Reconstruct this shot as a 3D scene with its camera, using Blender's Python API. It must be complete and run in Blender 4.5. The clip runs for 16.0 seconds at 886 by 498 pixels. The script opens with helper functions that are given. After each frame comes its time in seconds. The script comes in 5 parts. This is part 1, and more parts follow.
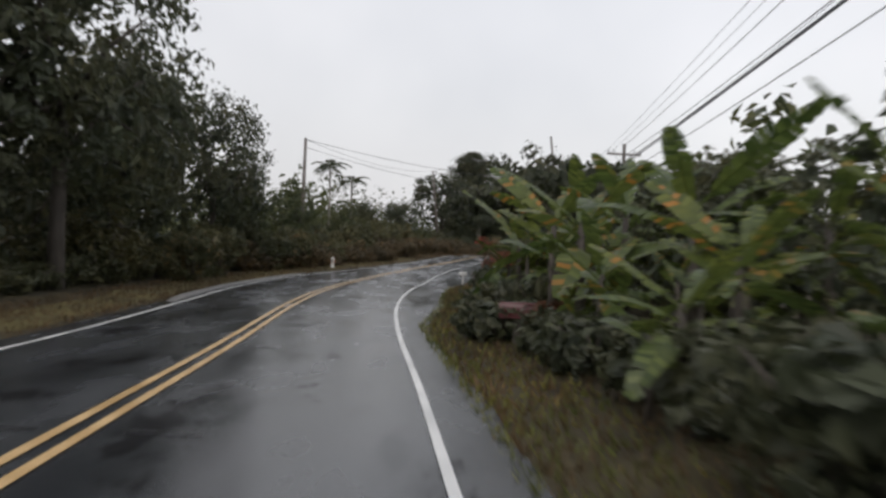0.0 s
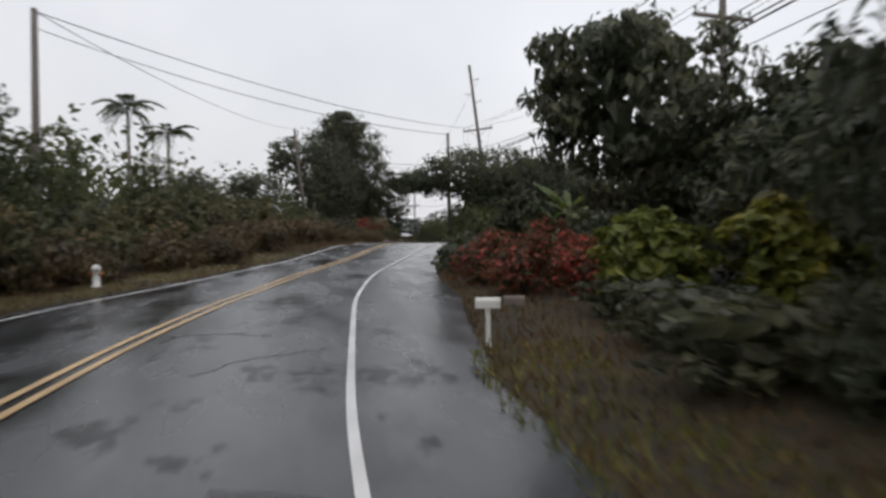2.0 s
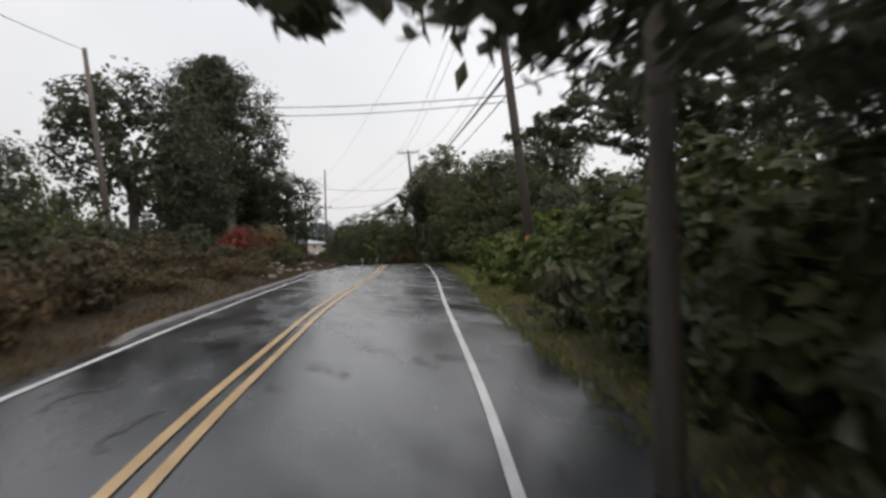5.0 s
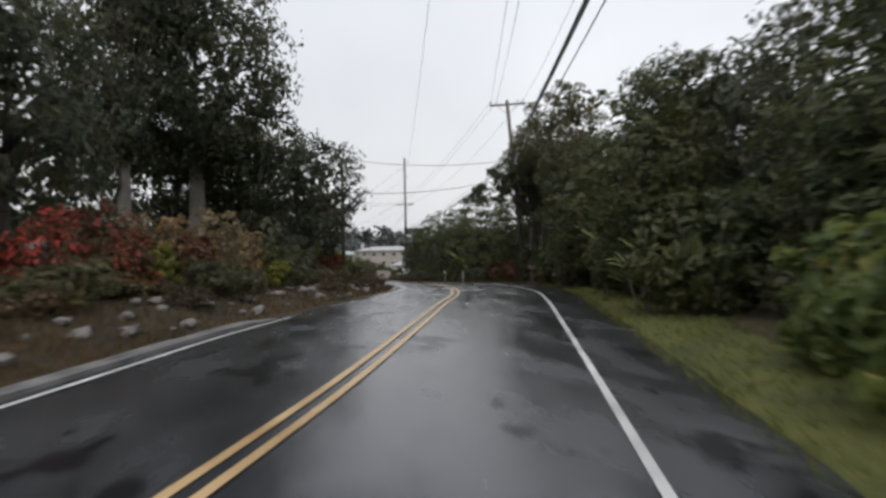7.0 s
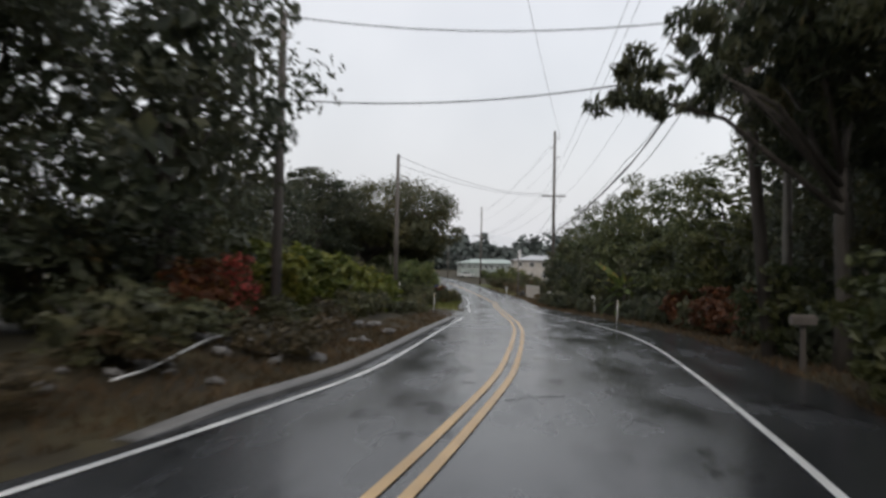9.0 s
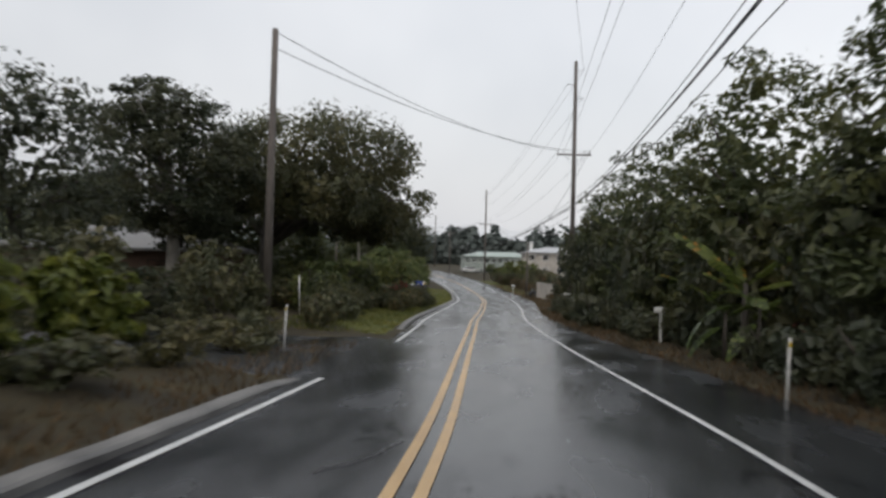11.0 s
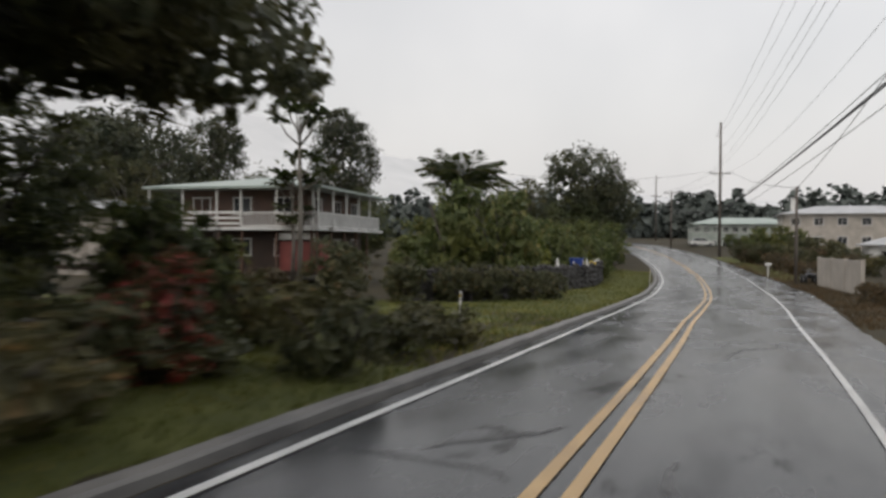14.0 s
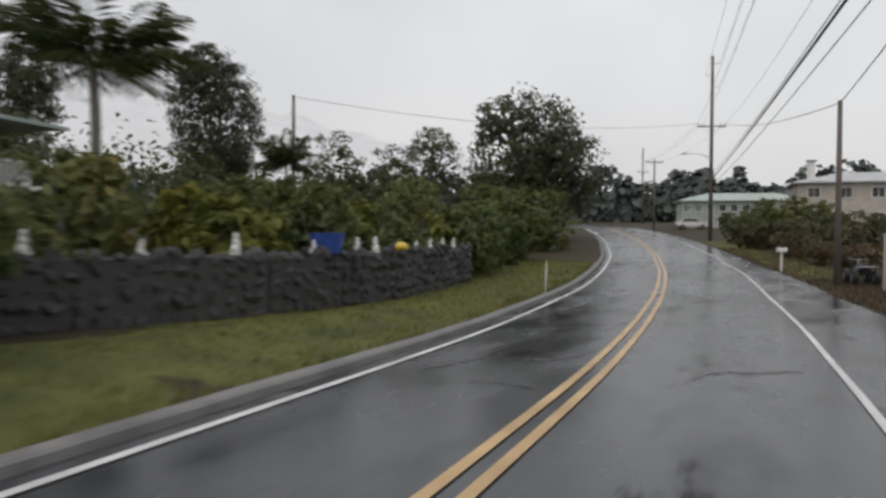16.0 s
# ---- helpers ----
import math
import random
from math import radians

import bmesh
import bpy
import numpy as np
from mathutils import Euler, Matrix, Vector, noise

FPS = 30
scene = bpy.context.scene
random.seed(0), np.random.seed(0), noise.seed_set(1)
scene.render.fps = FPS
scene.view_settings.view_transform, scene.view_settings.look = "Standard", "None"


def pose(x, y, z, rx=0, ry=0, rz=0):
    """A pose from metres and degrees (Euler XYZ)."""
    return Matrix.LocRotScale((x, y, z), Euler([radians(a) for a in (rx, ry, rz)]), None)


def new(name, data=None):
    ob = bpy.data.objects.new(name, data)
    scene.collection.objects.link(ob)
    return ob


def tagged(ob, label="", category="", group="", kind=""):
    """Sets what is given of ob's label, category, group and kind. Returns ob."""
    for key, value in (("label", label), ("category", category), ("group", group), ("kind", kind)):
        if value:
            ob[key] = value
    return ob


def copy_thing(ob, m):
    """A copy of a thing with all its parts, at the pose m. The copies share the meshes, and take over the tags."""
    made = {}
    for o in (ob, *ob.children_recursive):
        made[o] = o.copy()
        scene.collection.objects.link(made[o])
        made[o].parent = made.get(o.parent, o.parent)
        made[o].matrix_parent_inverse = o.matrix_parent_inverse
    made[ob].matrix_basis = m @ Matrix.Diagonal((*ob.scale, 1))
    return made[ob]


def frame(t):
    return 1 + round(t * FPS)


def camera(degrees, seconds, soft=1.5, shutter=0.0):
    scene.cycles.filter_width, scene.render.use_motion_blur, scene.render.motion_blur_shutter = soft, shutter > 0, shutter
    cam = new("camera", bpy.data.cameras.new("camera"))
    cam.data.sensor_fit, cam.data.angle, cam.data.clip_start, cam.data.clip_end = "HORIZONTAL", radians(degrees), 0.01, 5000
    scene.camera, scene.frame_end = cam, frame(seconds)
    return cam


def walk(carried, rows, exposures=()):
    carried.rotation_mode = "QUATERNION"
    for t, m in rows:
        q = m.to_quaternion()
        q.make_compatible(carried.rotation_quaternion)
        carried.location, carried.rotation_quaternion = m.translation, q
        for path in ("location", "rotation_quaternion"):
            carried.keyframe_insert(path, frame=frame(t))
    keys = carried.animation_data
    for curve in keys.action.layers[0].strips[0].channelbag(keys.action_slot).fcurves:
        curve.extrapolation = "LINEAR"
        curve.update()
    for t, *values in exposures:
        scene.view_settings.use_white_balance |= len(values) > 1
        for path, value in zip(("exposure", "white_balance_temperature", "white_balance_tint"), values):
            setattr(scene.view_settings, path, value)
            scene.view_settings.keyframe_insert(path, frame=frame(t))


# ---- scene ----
cam = camera(63.0, 16.0, soft=2.9, shutter=0.4)
PATH = [
    (0, pose(2.05, 1.67, -0.08, 91.25, -2.28, 1.69)),
    (0.5, pose(1.07, 8.52, -0.05, 91.14, -2.27, 1.04)),
    (1, pose(-0.01, 15.27, 0.01, 90.81, -0.12, -1.70)),
    (1.5, pose(-0.50, 22.40, 0.13, 90.51, 0.27, -5.52)),
    (2, pose(-0.65, 29.10, 0.32, 90.22, 0.96, -9.72)),
    (2.5, pose(-0.57, 35.61, 0.44, 90.12, 2.26, -12.46)),
    (3, pose(-0.47, 41.63, 0.58, 89.76, 3.12, -13.94)),
    (5.5, pose(5.47, 71.82, 2.66, 90.39, 1.29, -17.05)),
    (6, pose(7.43, 79.12, 2.72, 90.22, 1.61, -15.80)),
    (6.5, pose(9.54, 87.39, 2.81, 90.67, 1.51, -12.54)),
    (7, pose(11.64, 95.57, 2.82, 91.06, 1.24, -8.69)),
    (7.5, pose(13.81, 103.81, 2.96, 91.49, 0.25, -3.80)),
    (8, pose(15.86, 111.79, 3.14, 91.72, -0.33, 0.93)),
    (8.5, pose(17.47, 119.51, 3.12, 91.83, -0.86, 4.40)),
    (9, pose(18.75, 126.73, 3.20, 91.85, -1.21, 5.54)),
    (9.5, pose(19.48, 133.63, 3.16, 91.83, -1.47, 5.94)),
    (11.8, pose(19.93, 162.12, 2.67, 91.09, -1.43, 8.71)),
    (12, pose(19.85, 164.89, 2.58, 90.93, -1.51, 10.52)),
    (12.5, pose(19.32, 171.61, 2.42, 90.56, -0.94, 15.33)),
    (13, pose(18.90, 177.80, 2.35, 90.20, -1.06, 19.13)),
    (13.5, pose(18.65, 184.05, 2.26, 89.83, -0.56, 22.80)),
    (14, pose(18.55, 190.82, 2.16, 89.56, -0.45, 25.03)),
    (14.5, pose(18.26, 197.90, 2.04, 89.12, -0.34, 25.69)),
    (15, pose(18.10, 204.98, 1.87, 88.81, -0.19, 26.03)),
    (15.5, pose(17.90, 211.78, 1.54, 88.72, -0.27, 25.97)),
    (16, pose(17.70, 218.37, 1.41, 88.63, -0.30, 25.25)),
]
walk(cam, PATH, [(0, -0.04, 6450, 13), (3, -0.02, 6350, 13), (5.5, 0.04, 6550, 13), (7, 0.0, 6350, 12), (9.5, -0.04, 6350, 12), (12, -0.05, 6450, 11), (14, -0.07, 6650, 12), (16, -0.11, 6500, 12)])

# ---------------------------------------------------------------- light
world = bpy.data.worlds.new("overcast")
scene.world = world
world.use_nodes = True
wn, wl = world.node_tree.nodes, world.node_tree.links
wn.clear()
w_out = wn.new("ShaderNodeOutputWorld")
w_bg = wn.new("ShaderNodeBackground")
w_sky = wn.new("ShaderNodeTexSky")
w_sky.sky_type, w_sky.sun_disc = "NISHITA", False
w_sky.sun_elevation, w_sky.sun_rotation = radians(55), radians(200)
w_sky.dust_density, w_sky.air_density = 6.0, 2.0
w_cloud = wn.new("ShaderNodeTexNoise")
w_cloud.inputs["Scale"].default_value = 2.2
w_cloud.inputs["Detail"].default_value = 4.0
w_ramp = wn.new("ShaderNodeValToRGB")
w_ramp.color_ramp.elements[0].position, w_ramp.color_ramp.elements[0].color = 0.3, (0.72, 0.73, 0.75, 1)
w_ramp.color_ramp.elements[1].position, w_ramp.color_ramp.elements[1].color = 0.72, (0.90, 0.90, 0.905, 1)
w_mix = wn.new("ShaderNodeMixRGB")
w_mix.inputs["Fac"].default_value = 0.97
wl.new(w_cloud.outputs["Fac"], w_ramp.inputs["Fac"])
wl.new(w_sky.outputs[0], w_mix.inputs[1])
wl.new(w_ramp.outputs[0], w_mix.inputs[2])
w_dir, w_axis, w_side, w_dim = wn.new("ShaderNodeTexCoord"), wn.new("ShaderNodeSeparateXYZ"), wn.new("ShaderNodeMapRange"), wn.new("ShaderNodeMixRGB")
# the cloud is thicker towards the hills in the west
w_side.inputs["From Min"].default_value, w_side.inputs["From Max"].default_value = -0.75, 0.3
w_side.inputs["To Min"].default_value, w_side.inputs["To Max"].default_value = 0.86, 1.0
w_dim.blend_type, w_dim.inputs[0].default_value = "MULTIPLY", 1.0
wl.new(w_dir.outputs["Generated"], w_axis.inputs[0]), wl.new(w_axis.outputs["X"], w_side.inputs["Value"])
wl.new(w_mix.outputs[0], w_dim.inputs[1]), wl.new(w_side.outputs[0], w_dim.inputs[2])
wl.new(w_dim.outputs[0], w_bg.inputs["Color"])
w_bg.inputs["Strength"].default_value = 1.0
wl.new(w_bg.outputs[0], w_out.inputs["Surface"])
sun = new("sun", bpy.data.lights.new("sun", "SUN"))
sun.data.energy, sun.data.angle, sun.data.color = 0.5, radians(25), (1.0, 0.97, 0.93)
sun.matrix_world = pose(0, 0, 60, 35, 0, -20)

# ---------------------------------------------------------------- materials
def bare(name):
    m = bpy.data.materials.new(name)
    m.use_nodes = True
    n, l = m.node_tree.nodes, m.node_tree.links
    return m, n, l, n["Principled BSDF"]


def rgba(c):
    return (c[0], c[1], c[2], 1)


def surface(name, dark, light, scale=3.0, rough=(0.5, 0.8), bump=0.3, bump_scale=40.0, metal=0.0, spec=0.5, space="Object", stretch=(1, 1, 1), per_object=0.0):
    """Two-scale noise colour, roughness variation and fine bump."""
    m, n, l, b = bare(name)
    tc, mp = n.new("ShaderNodeTexCoord"), n.new("ShaderNodeMapping")
    mp.inputs["Scale"].default_value = stretch
    l.new(tc.outputs[space], mp.inputs[0])
    big, fine = n.new("ShaderNodeTexNoise"), n.new("ShaderNodeTexNoise")
    big.inputs["Scale"].default_value, big.inputs["Detail"].default_value = scale, 6
    fine.inputs["Scale"].default_value, fine.inputs["Detail"].default_value = bump_scale, 5
    l.new(mp.outputs[0], big.inputs["Vector"]), l.new(mp.outputs[0], fine.inputs["Vector"])
    add = n.new("ShaderNodeMath")
    add.operation, add.inputs[1].default_value = "MULTIPLY_ADD", 0.35
    l.new(fine.outputs["Fac"], add.inputs[0]), l.new(big.outputs["Fac"], add.inputs[2])
    src = add
    if per_object:
        info, ma = n.new("ShaderNodeObjectInfo"), n.new("ShaderNodeMath")
        ma.operation, ma.inputs[1].default_value = "MULTIPLY_ADD", per_object
        l.new(info.outputs["Random"], ma.inputs[0]), l.new(add.outputs[0], ma.inputs[2])
        src = ma
    ramp = n.new("ShaderNodeValToRGB")
    ramp.color_ramp.elements[0].position, ramp.color_ramp.elements[0].color = 0.45, rgba(dark)
    ramp.color_ramp.elements[1].position, ramp.color_ramp.elements[1].color = 0.9, rgba(light)
    l.new(src.outputs[0], ramp.inputs["Fac"]), l.new(ramp.outputs[0], b.inputs["Base Color"])
    mr = n.new("ShaderNodeMapRange")
    mr.inputs["To Min"].default_value, mr.inputs["To Max"].default_value = rough
    mr.inputs["From Min"].default_value, mr.inputs["From Max"].default_value = 0.3, 0.7
    l.new(big.outputs["Fac"], mr.inputs["Value"]), l.new(mr.outputs[0], b.inputs["Roughness"])
    bp = n.new("ShaderNodeBump")
    bp.inputs["Strength"].default_value, bp.inputs["Distance"].default_value = bump, 0.02
    l.new(fine.outputs["Fac"], bp.inputs["Height"]), l.new(bp.outputs[0], b.inputs["Normal"])
    b.inputs["Metallic"].default_value = metal
    b.inputs["Specular IOR Level"].default_value = spec
    return m


def leafy(name, dark, light, accent=None, rough=0.45, through_light=0.4, middle=None):
    """Foliage: every leaf its own shade, some light through the blade."""
    m, n, l, b = bare(name)
    geo, info = n.new("ShaderNodeNewGeometry"), n.new("ShaderNodeObjectInfo")
    mixv = n.new("ShaderNodeMath")
    mixv.operation, mixv.inputs[1].default_value = "MULTIPLY_ADD", 0.75
    half = n.new("ShaderNodeMath")
    half.operation, half.inputs[1].default_value = "MULTIPLY", 0.25
    l.new(info.outputs["Random"], half.inputs[0])
    l.new(geo.outputs["Random Per Island"], mixv.inputs[0]), l.new(half.outputs[0], mixv.inputs[2])
    ramp = n.new("ShaderNodeValToRGB")
    ramp.color_ramp.elements[0].position, ramp.color_ramp.elements[0].color = 0.1, rgba(dark)
    ramp.color_ramp.elements[1].position, ramp.color_ramp.elements[1].color = 0.85, rgba(light)
    if middle:
        e = ramp.color_ramp.elements.new(0.55)
        e.color = rgba(middle)
    if accent:
        e = ramp.color_ramp.elements.new(0.93)
        e.color = rgba(accent)
    l.new(mixv.outputs[0], ramp.inputs["Fac"])
    spot, lim, tint = n.new("ShaderNodeTexNoise"), n.new("ShaderNodeMapRange"), n.new("ShaderNodeMixRGB")
    spot.inputs["Scale"].default_value, spot.inputs["Detail"].default_value = 0.55, 3
    lim.inputs["From Min"].default_value, lim.inputs["From Max"].default_value = 0.42, 0.68
    tint.blend_type, tint.inputs[2].default_value = "MULTIPLY", (1.55, 1.28, 1.10, 1)
    l.new(geo.outputs["Position"], spot.inputs["Vector"]), l.new(spot.outputs["Fac"], lim.inputs["Value"])
    l.new(lim.outputs[0], tint.inputs[0]), l.new(ramp.outputs[0], tint.inputs[1])
    l.new(tint.outputs[0], b.inputs["Base Color"])
    b.inputs["Roughness"].default_value = rough
    b.inputs["Specular IOR Level"].default_value = 0.4
    tr, mx = n.new("ShaderNodeBsdfTranslucent"), n.new("ShaderNodeMixShader")
    l.new(tint.outputs[0], tr.inputs["Color"])
    mx.inputs[0].default_value = through_light
    l.new(b.outputs[0], mx.inputs[1]), l.new(tr.outputs[0], mx.inputs[2])
    l.new(mx.outputs[0], n["Material Output"].inputs["Surface"])
    return m


def asphalt():
    """Wet asphalt: fine stone grain, darker worn tracks and tar patches, a film of water of uneven thickness."""
    m, n, l, b = bare("wet_asphalt")
    tc = n.new("ShaderNodeTexCoord")
    mp = n.new("ShaderNodeMapping")
    mp.inputs["Scale"].default_value = (1.0, 0.3, 1.0)
    l.new(tc.outputs["Object"], mp.inputs[0])
    pat, grain, film, tar = (n.new("ShaderNodeTexNoise") for _ in range(4))
    pat.inputs["Scale"].default_value, pat.inputs["Detail"].default_value = 0.55, 7
    grain.inputs["Scale"].default_value, grain.inputs["Detail"].default_value = 55, 3
    film.inputs["Scale"].default_value, film.inputs["Detail"].default_value = 1.1, 8
    tar.inputs["Scale"].default_value, tar.inputs["Detail"].default_value = 0.7, 9
    tar.inputs["Roughness"].default_value = 0.7
    l.new(mp.outputs[0], pat.inputs["Vector"]), l.new(mp.outputs[0], film.inputs["Vector"])
    long = n.new("ShaderNodeMapping")
    long.inputs["Scale"].default_value = (1.0, 0.5, 1.0)
    l.new(tc.outputs["Object"], long.inputs[0])
    l.new(tc.outputs["Object"], grain.inputs["Vector"]), l.new(long.outputs[0], tar.inputs["Vector"])
    ramp = n.new("ShaderNodeValToRGB")
    ramp.color_ramp.elements[0].position, ramp.color_ramp.elements[0].color = 0.35, (0.022, 0.024, 0.027, 1)
    ramp.color_ramp.elements[1].position, ramp.color_ramp.elements[1].color = 0.7, (0.050, 0.054, 0.059, 1)
    l.new(pat.outputs["Fac"], ramp.inputs["Fac"])
    tr = n.new("ShaderNodeValToRGB")
    tr.color_ramp.elements[0].position, tr.color_ramp.elements[1].position = 0.57, 0.61
    l.new(tar.outputs["Fac"], tr.inputs["Fac"])
    mx = n.new("ShaderNodeMixRGB")
    mx.inputs[2].default_value = (0.012, 0.012, 0.014, 1)
    l.new(tr.outputs[0], mx.inputs[0]), l.new(ramp.outputs[0], mx.inputs[1])
    gm = n.new("ShaderNodeMixRGB")
    gm.blend_type, gm.inputs[0].default_value = "OVERLAY", 0.5
    l.new(mx.outputs[0], gm.inputs[1]), l.new(grain.outputs["Fac"], gm.inputs[2])
    l.new(gm.outputs[0], b.inputs["Base Color"])
    mr = n.new("ShaderNodeMapRange")
    mr.inputs["From Min"].default_value, mr.inputs["From Max"].default_value = 0.3, 0.7
    mr.inputs["To Min"].default_value, mr.inputs["To Max"].default_value = 0.10, 0.34
    l.new(film.outputs["Fac"], mr.inputs["Value"]), l.new(mr.outputs[0], b.inputs["Roughness"])
    bp = n.new("ShaderNodeBump")
    bp.inputs["Strength"].default_value, bp.inputs["Distance"].default_value = 0.16, 0.01
    l.new(grain.outputs["Fac"], bp.inputs["Height"]), l.new(bp.outputs[0], b.inputs["Normal"])
    # the water film is broken: drier and tarred stretches mirror less of the sky
    sp, dry, cut = n.new("ShaderNodeMapRange"), n.new("ShaderNodeMath"), n.new("ShaderNodeMath")
    sp.inputs["From Min"].default_value, sp.inputs["From Max"].default_value = 0.36, 0.62
    sp.inputs["To Min"].default_value, sp.inputs["To Max"].default_value = 0.14, 0.55
    l.new(film.outputs["Fac"], sp.inputs["Value"])
    dry.operation, dry.inputs[1].default_value, dry.inputs[2].default_value = "MULTIPLY_ADD", -0.75, 1.0
    cut.operation = "MULTIPLY"
    l.new(tr.outputs[0], dry.inputs[0])
    l.new(sp.outputs[0], cut.inputs[0]), l.new(dry.outputs[0], cut.inputs[1])
    l.new(cut.outputs[0], b.inputs["Specular IOR Level"])
    return m


M_ROAD = asphalt()
M_YELLOW = surface("worn_yellow_paint", (0.36, 0.22, 0.08), (0.60, 0.42, 0.21), 1.2, (0.3, 0.5), 0.2, 60)
M_WHITE = surface("worn_white_paint", (0.42, 0.43, 0.43), (0.72, 0.73, 0.72), 1.0, (0.3, 0.5), 0.2, 60)
M_KERB = surface("wet_concrete", (0.08, 0.078, 0.075), (0.22, 0.215, 0.205), 1.4, (0.4, 0.7), 0.4, 30)
M_SOIL = surface("verge_soil_and_grass", (0.022, 0.018, 0.013), (0.064, 0.054, 0.028), 0.9, (0.7, 0.95), 1.0, 14, spec=0.2)
M_GRASS = leafy("lawn_grass", (0.065, 0.085, 0.02), (0.155, 0.172, 0.045), (0.24, 0.20, 0.07), 0.6)
M_DRY = leafy("dry_grass", (0.06, 0.046, 0.026), (0.13, 0.096, 0.052), (0.18, 0.13, 0.07), 0.7)
M_BARK = surface("wet_bark", (0.035, 0.028, 0.022), (0.11, 0.095, 0.08), 2.5, (0.6, 0.9), 0.9, 14, stretch=(1, 1, 0.25))
M_PALEBARK = surface("pale_bark", (0.10, 0.09, 0.075), (0.27, 0.25, 0.22), 1.8, (0.6, 0.9), 0.7, 12, stretch=(1, 1, 0.3))
M_POLE = surface("weathered_pole_wood", (0.055, 0.045, 0.038), (0.15, 0.13, 0.115), 1.5, (0.6, 0.9), 0.6, 30, stretch=(1, 1, 0.12), per_object=0.2)
M_METAL = surface("galvanised_steel", (0.22, 0.23, 0.24), (0.38, 0.39, 0.40), 4, (0.35, 0.55), 0.1, 50, metal=0.8)
M_INSUL = surface("grey_porcelain", (0.25, 0.25, 0.26), (0.42, 0.42, 0.43), 6, (0.15, 0.3), 0.05, 40)
M_WIRE = surface("black_cable", (0.008, 0.008, 0.009), (0.02, 0.02, 0.022), 8, (0.4, 0.6), 0.05, 60)
L_DARK = leafy("dark_broad_leaf", (0.042, 0.052, 0.035), (0.076, 0.090, 0.050))
L_MID = leafy("green_broad_leaf", (0.045, 0.060, 0.028), (0.090, 0.108, 0.042))
L_HEDGE = leafy("garden_hedge_leaf", (0.055, 0.080, 0.028), (0.140, 0.172, 0.058), (0.22, 0.21, 0.08))
L_OLIVE = leafy("olive_leaf", (0.055, 0.063, 0.033), (0.110, 0.116, 0.056), (0.17, 0.13, 0.06))
L_LIME = leafy("yellow_green_leaf", (0.07, 0.098, 0.018), (0.20, 0.225, 0.048), (0.28, 0.26, 0.05))
L_FRESH = leafy("fresh_vine_leaf", (0.050, 0.085, 0.024), (0.135, 0.185, 0.055), (0.21, 0.23, 0.07))
L_RED = leafy("red_bracts_and_leaves", (0.045, 0.058, 0.024), (0.52, 0.075, 0.075), (0.74, 0.19, 0.18), middle=(0.13, 0.075, 0.04))
L_RUST = leafy("rust_leaf", (0.06, 0.035, 0.018), (0.17, 0.065, 0.03), (0.24, 0.14, 0.04))
L_BROWN = leafy("brown_dry_leaf", (0.048, 0.043, 0.024), (0.125, 0.098, 0.052), (0.16, 0.115, 0.065))
L_BANANA = leafy("banana_leaf", (0.045, 0.072, 0.020), (0.125, 0.170, 0.045), (0.30, 0.17, 0.04), 0.35, 0.42)
M_TRIM = surface("brown_trim_board", (0.035, 0.022, 0.016), (0.075, 0.048, 0.036), 1.5, (0.5, 0.8), 0.2, 24)
M_PALEGREEN = surface("pale_green_board_wall", (0.26, 0.30, 0.27), (0.40, 0.44, 0.40), 0.9, (0.5, 0.8), 0.15, 25)
L_PALM = leafy("palm_leaflet", (0.022, 0.036, 0.012), (0.065, 0.08, 0.028), (0.11, 0.09, 0.04))
M_WHITEWOOD = surface("white_painted_wood", (0.52, 0.52, 0.50), (0.76, 0.76, 0.74), 1.5, (0.4, 0.6), 0.1, 30)
M_REDWALL = surface("red_painted_board", (0.17, 0.042, 0.035), (0.27, 0.07, 0.06), 1.2, (0.5, 0.75), 0.2, 20)
M_BROWNWALL = surface("brown_board_wall", (0.07, 0.04, 0.028), (0.15, 0.085, 0.06), 1.2, (0.5, 0.8), 0.25, 20)
M_CREAM = surface("cream_painted_wall", (0.34, 0.31, 0.27), (0.52, 0.48, 0.43), 0.9, (0.5, 0.8), 0.15, 25)
M_GREENROOF = surface("pale_green_metal_roof", (0.24, 0.30, 0.27), (0.40, 0.46, 0.42), 0.7, (0.35, 0.55), 0.1, 30)
M_GREYROOF = surface("grey_metal_roof", (0.30, 0.31, 0.32), (0.50, 0.51, 0.52), 0.8, (0.35, 0.55), 0.1, 30)
M_OLDROOF = surface("weathered_metal_roof", (0.13, 0.13, 0.128), (0.23, 0.225, 0.22), 0.9, (0.4, 0.65), 0.15, 26)
M_LAVA = surface("dark_lava_rock", (0.012, 0.0115, 0.0115), (0.048, 0.045, 0.044), 3, (0.5, 0.8), 0.9, 18, per_object=0.25)
M_PALEROCK = surface("pale_field_stone", (0.07, 0.065, 0.06), (0.22, 0.21, 0.20), 3, (0.5, 0.8), 0.8, 18, per_object=0.3)
M_GLASS = surface("dark_window_glass", (0.02, 0.022, 0.025), (0.035, 0.04, 0.045), 2, (0.05, 0.12), 0.0, 10)
M_BLUE = surface("blue_plastic", (0.02, 0.05, 0.25), (0.04, 0.09, 0.36), 3, (0.3, 0.5), 0.05, 30)
M_SIGNY = surface("yellow_sign_sheet", (0.52, 0.36, 0.02), (0.66, 0.47, 0.03), 3, (0.3, 0.5), 0.02, 30)
M_REDBOX = surface("dark_red_enamel", (0.055, 0.008, 0.010), (0.10, 0.014, 0.018), 3, (0.3, 0.45), 0.05, 30)
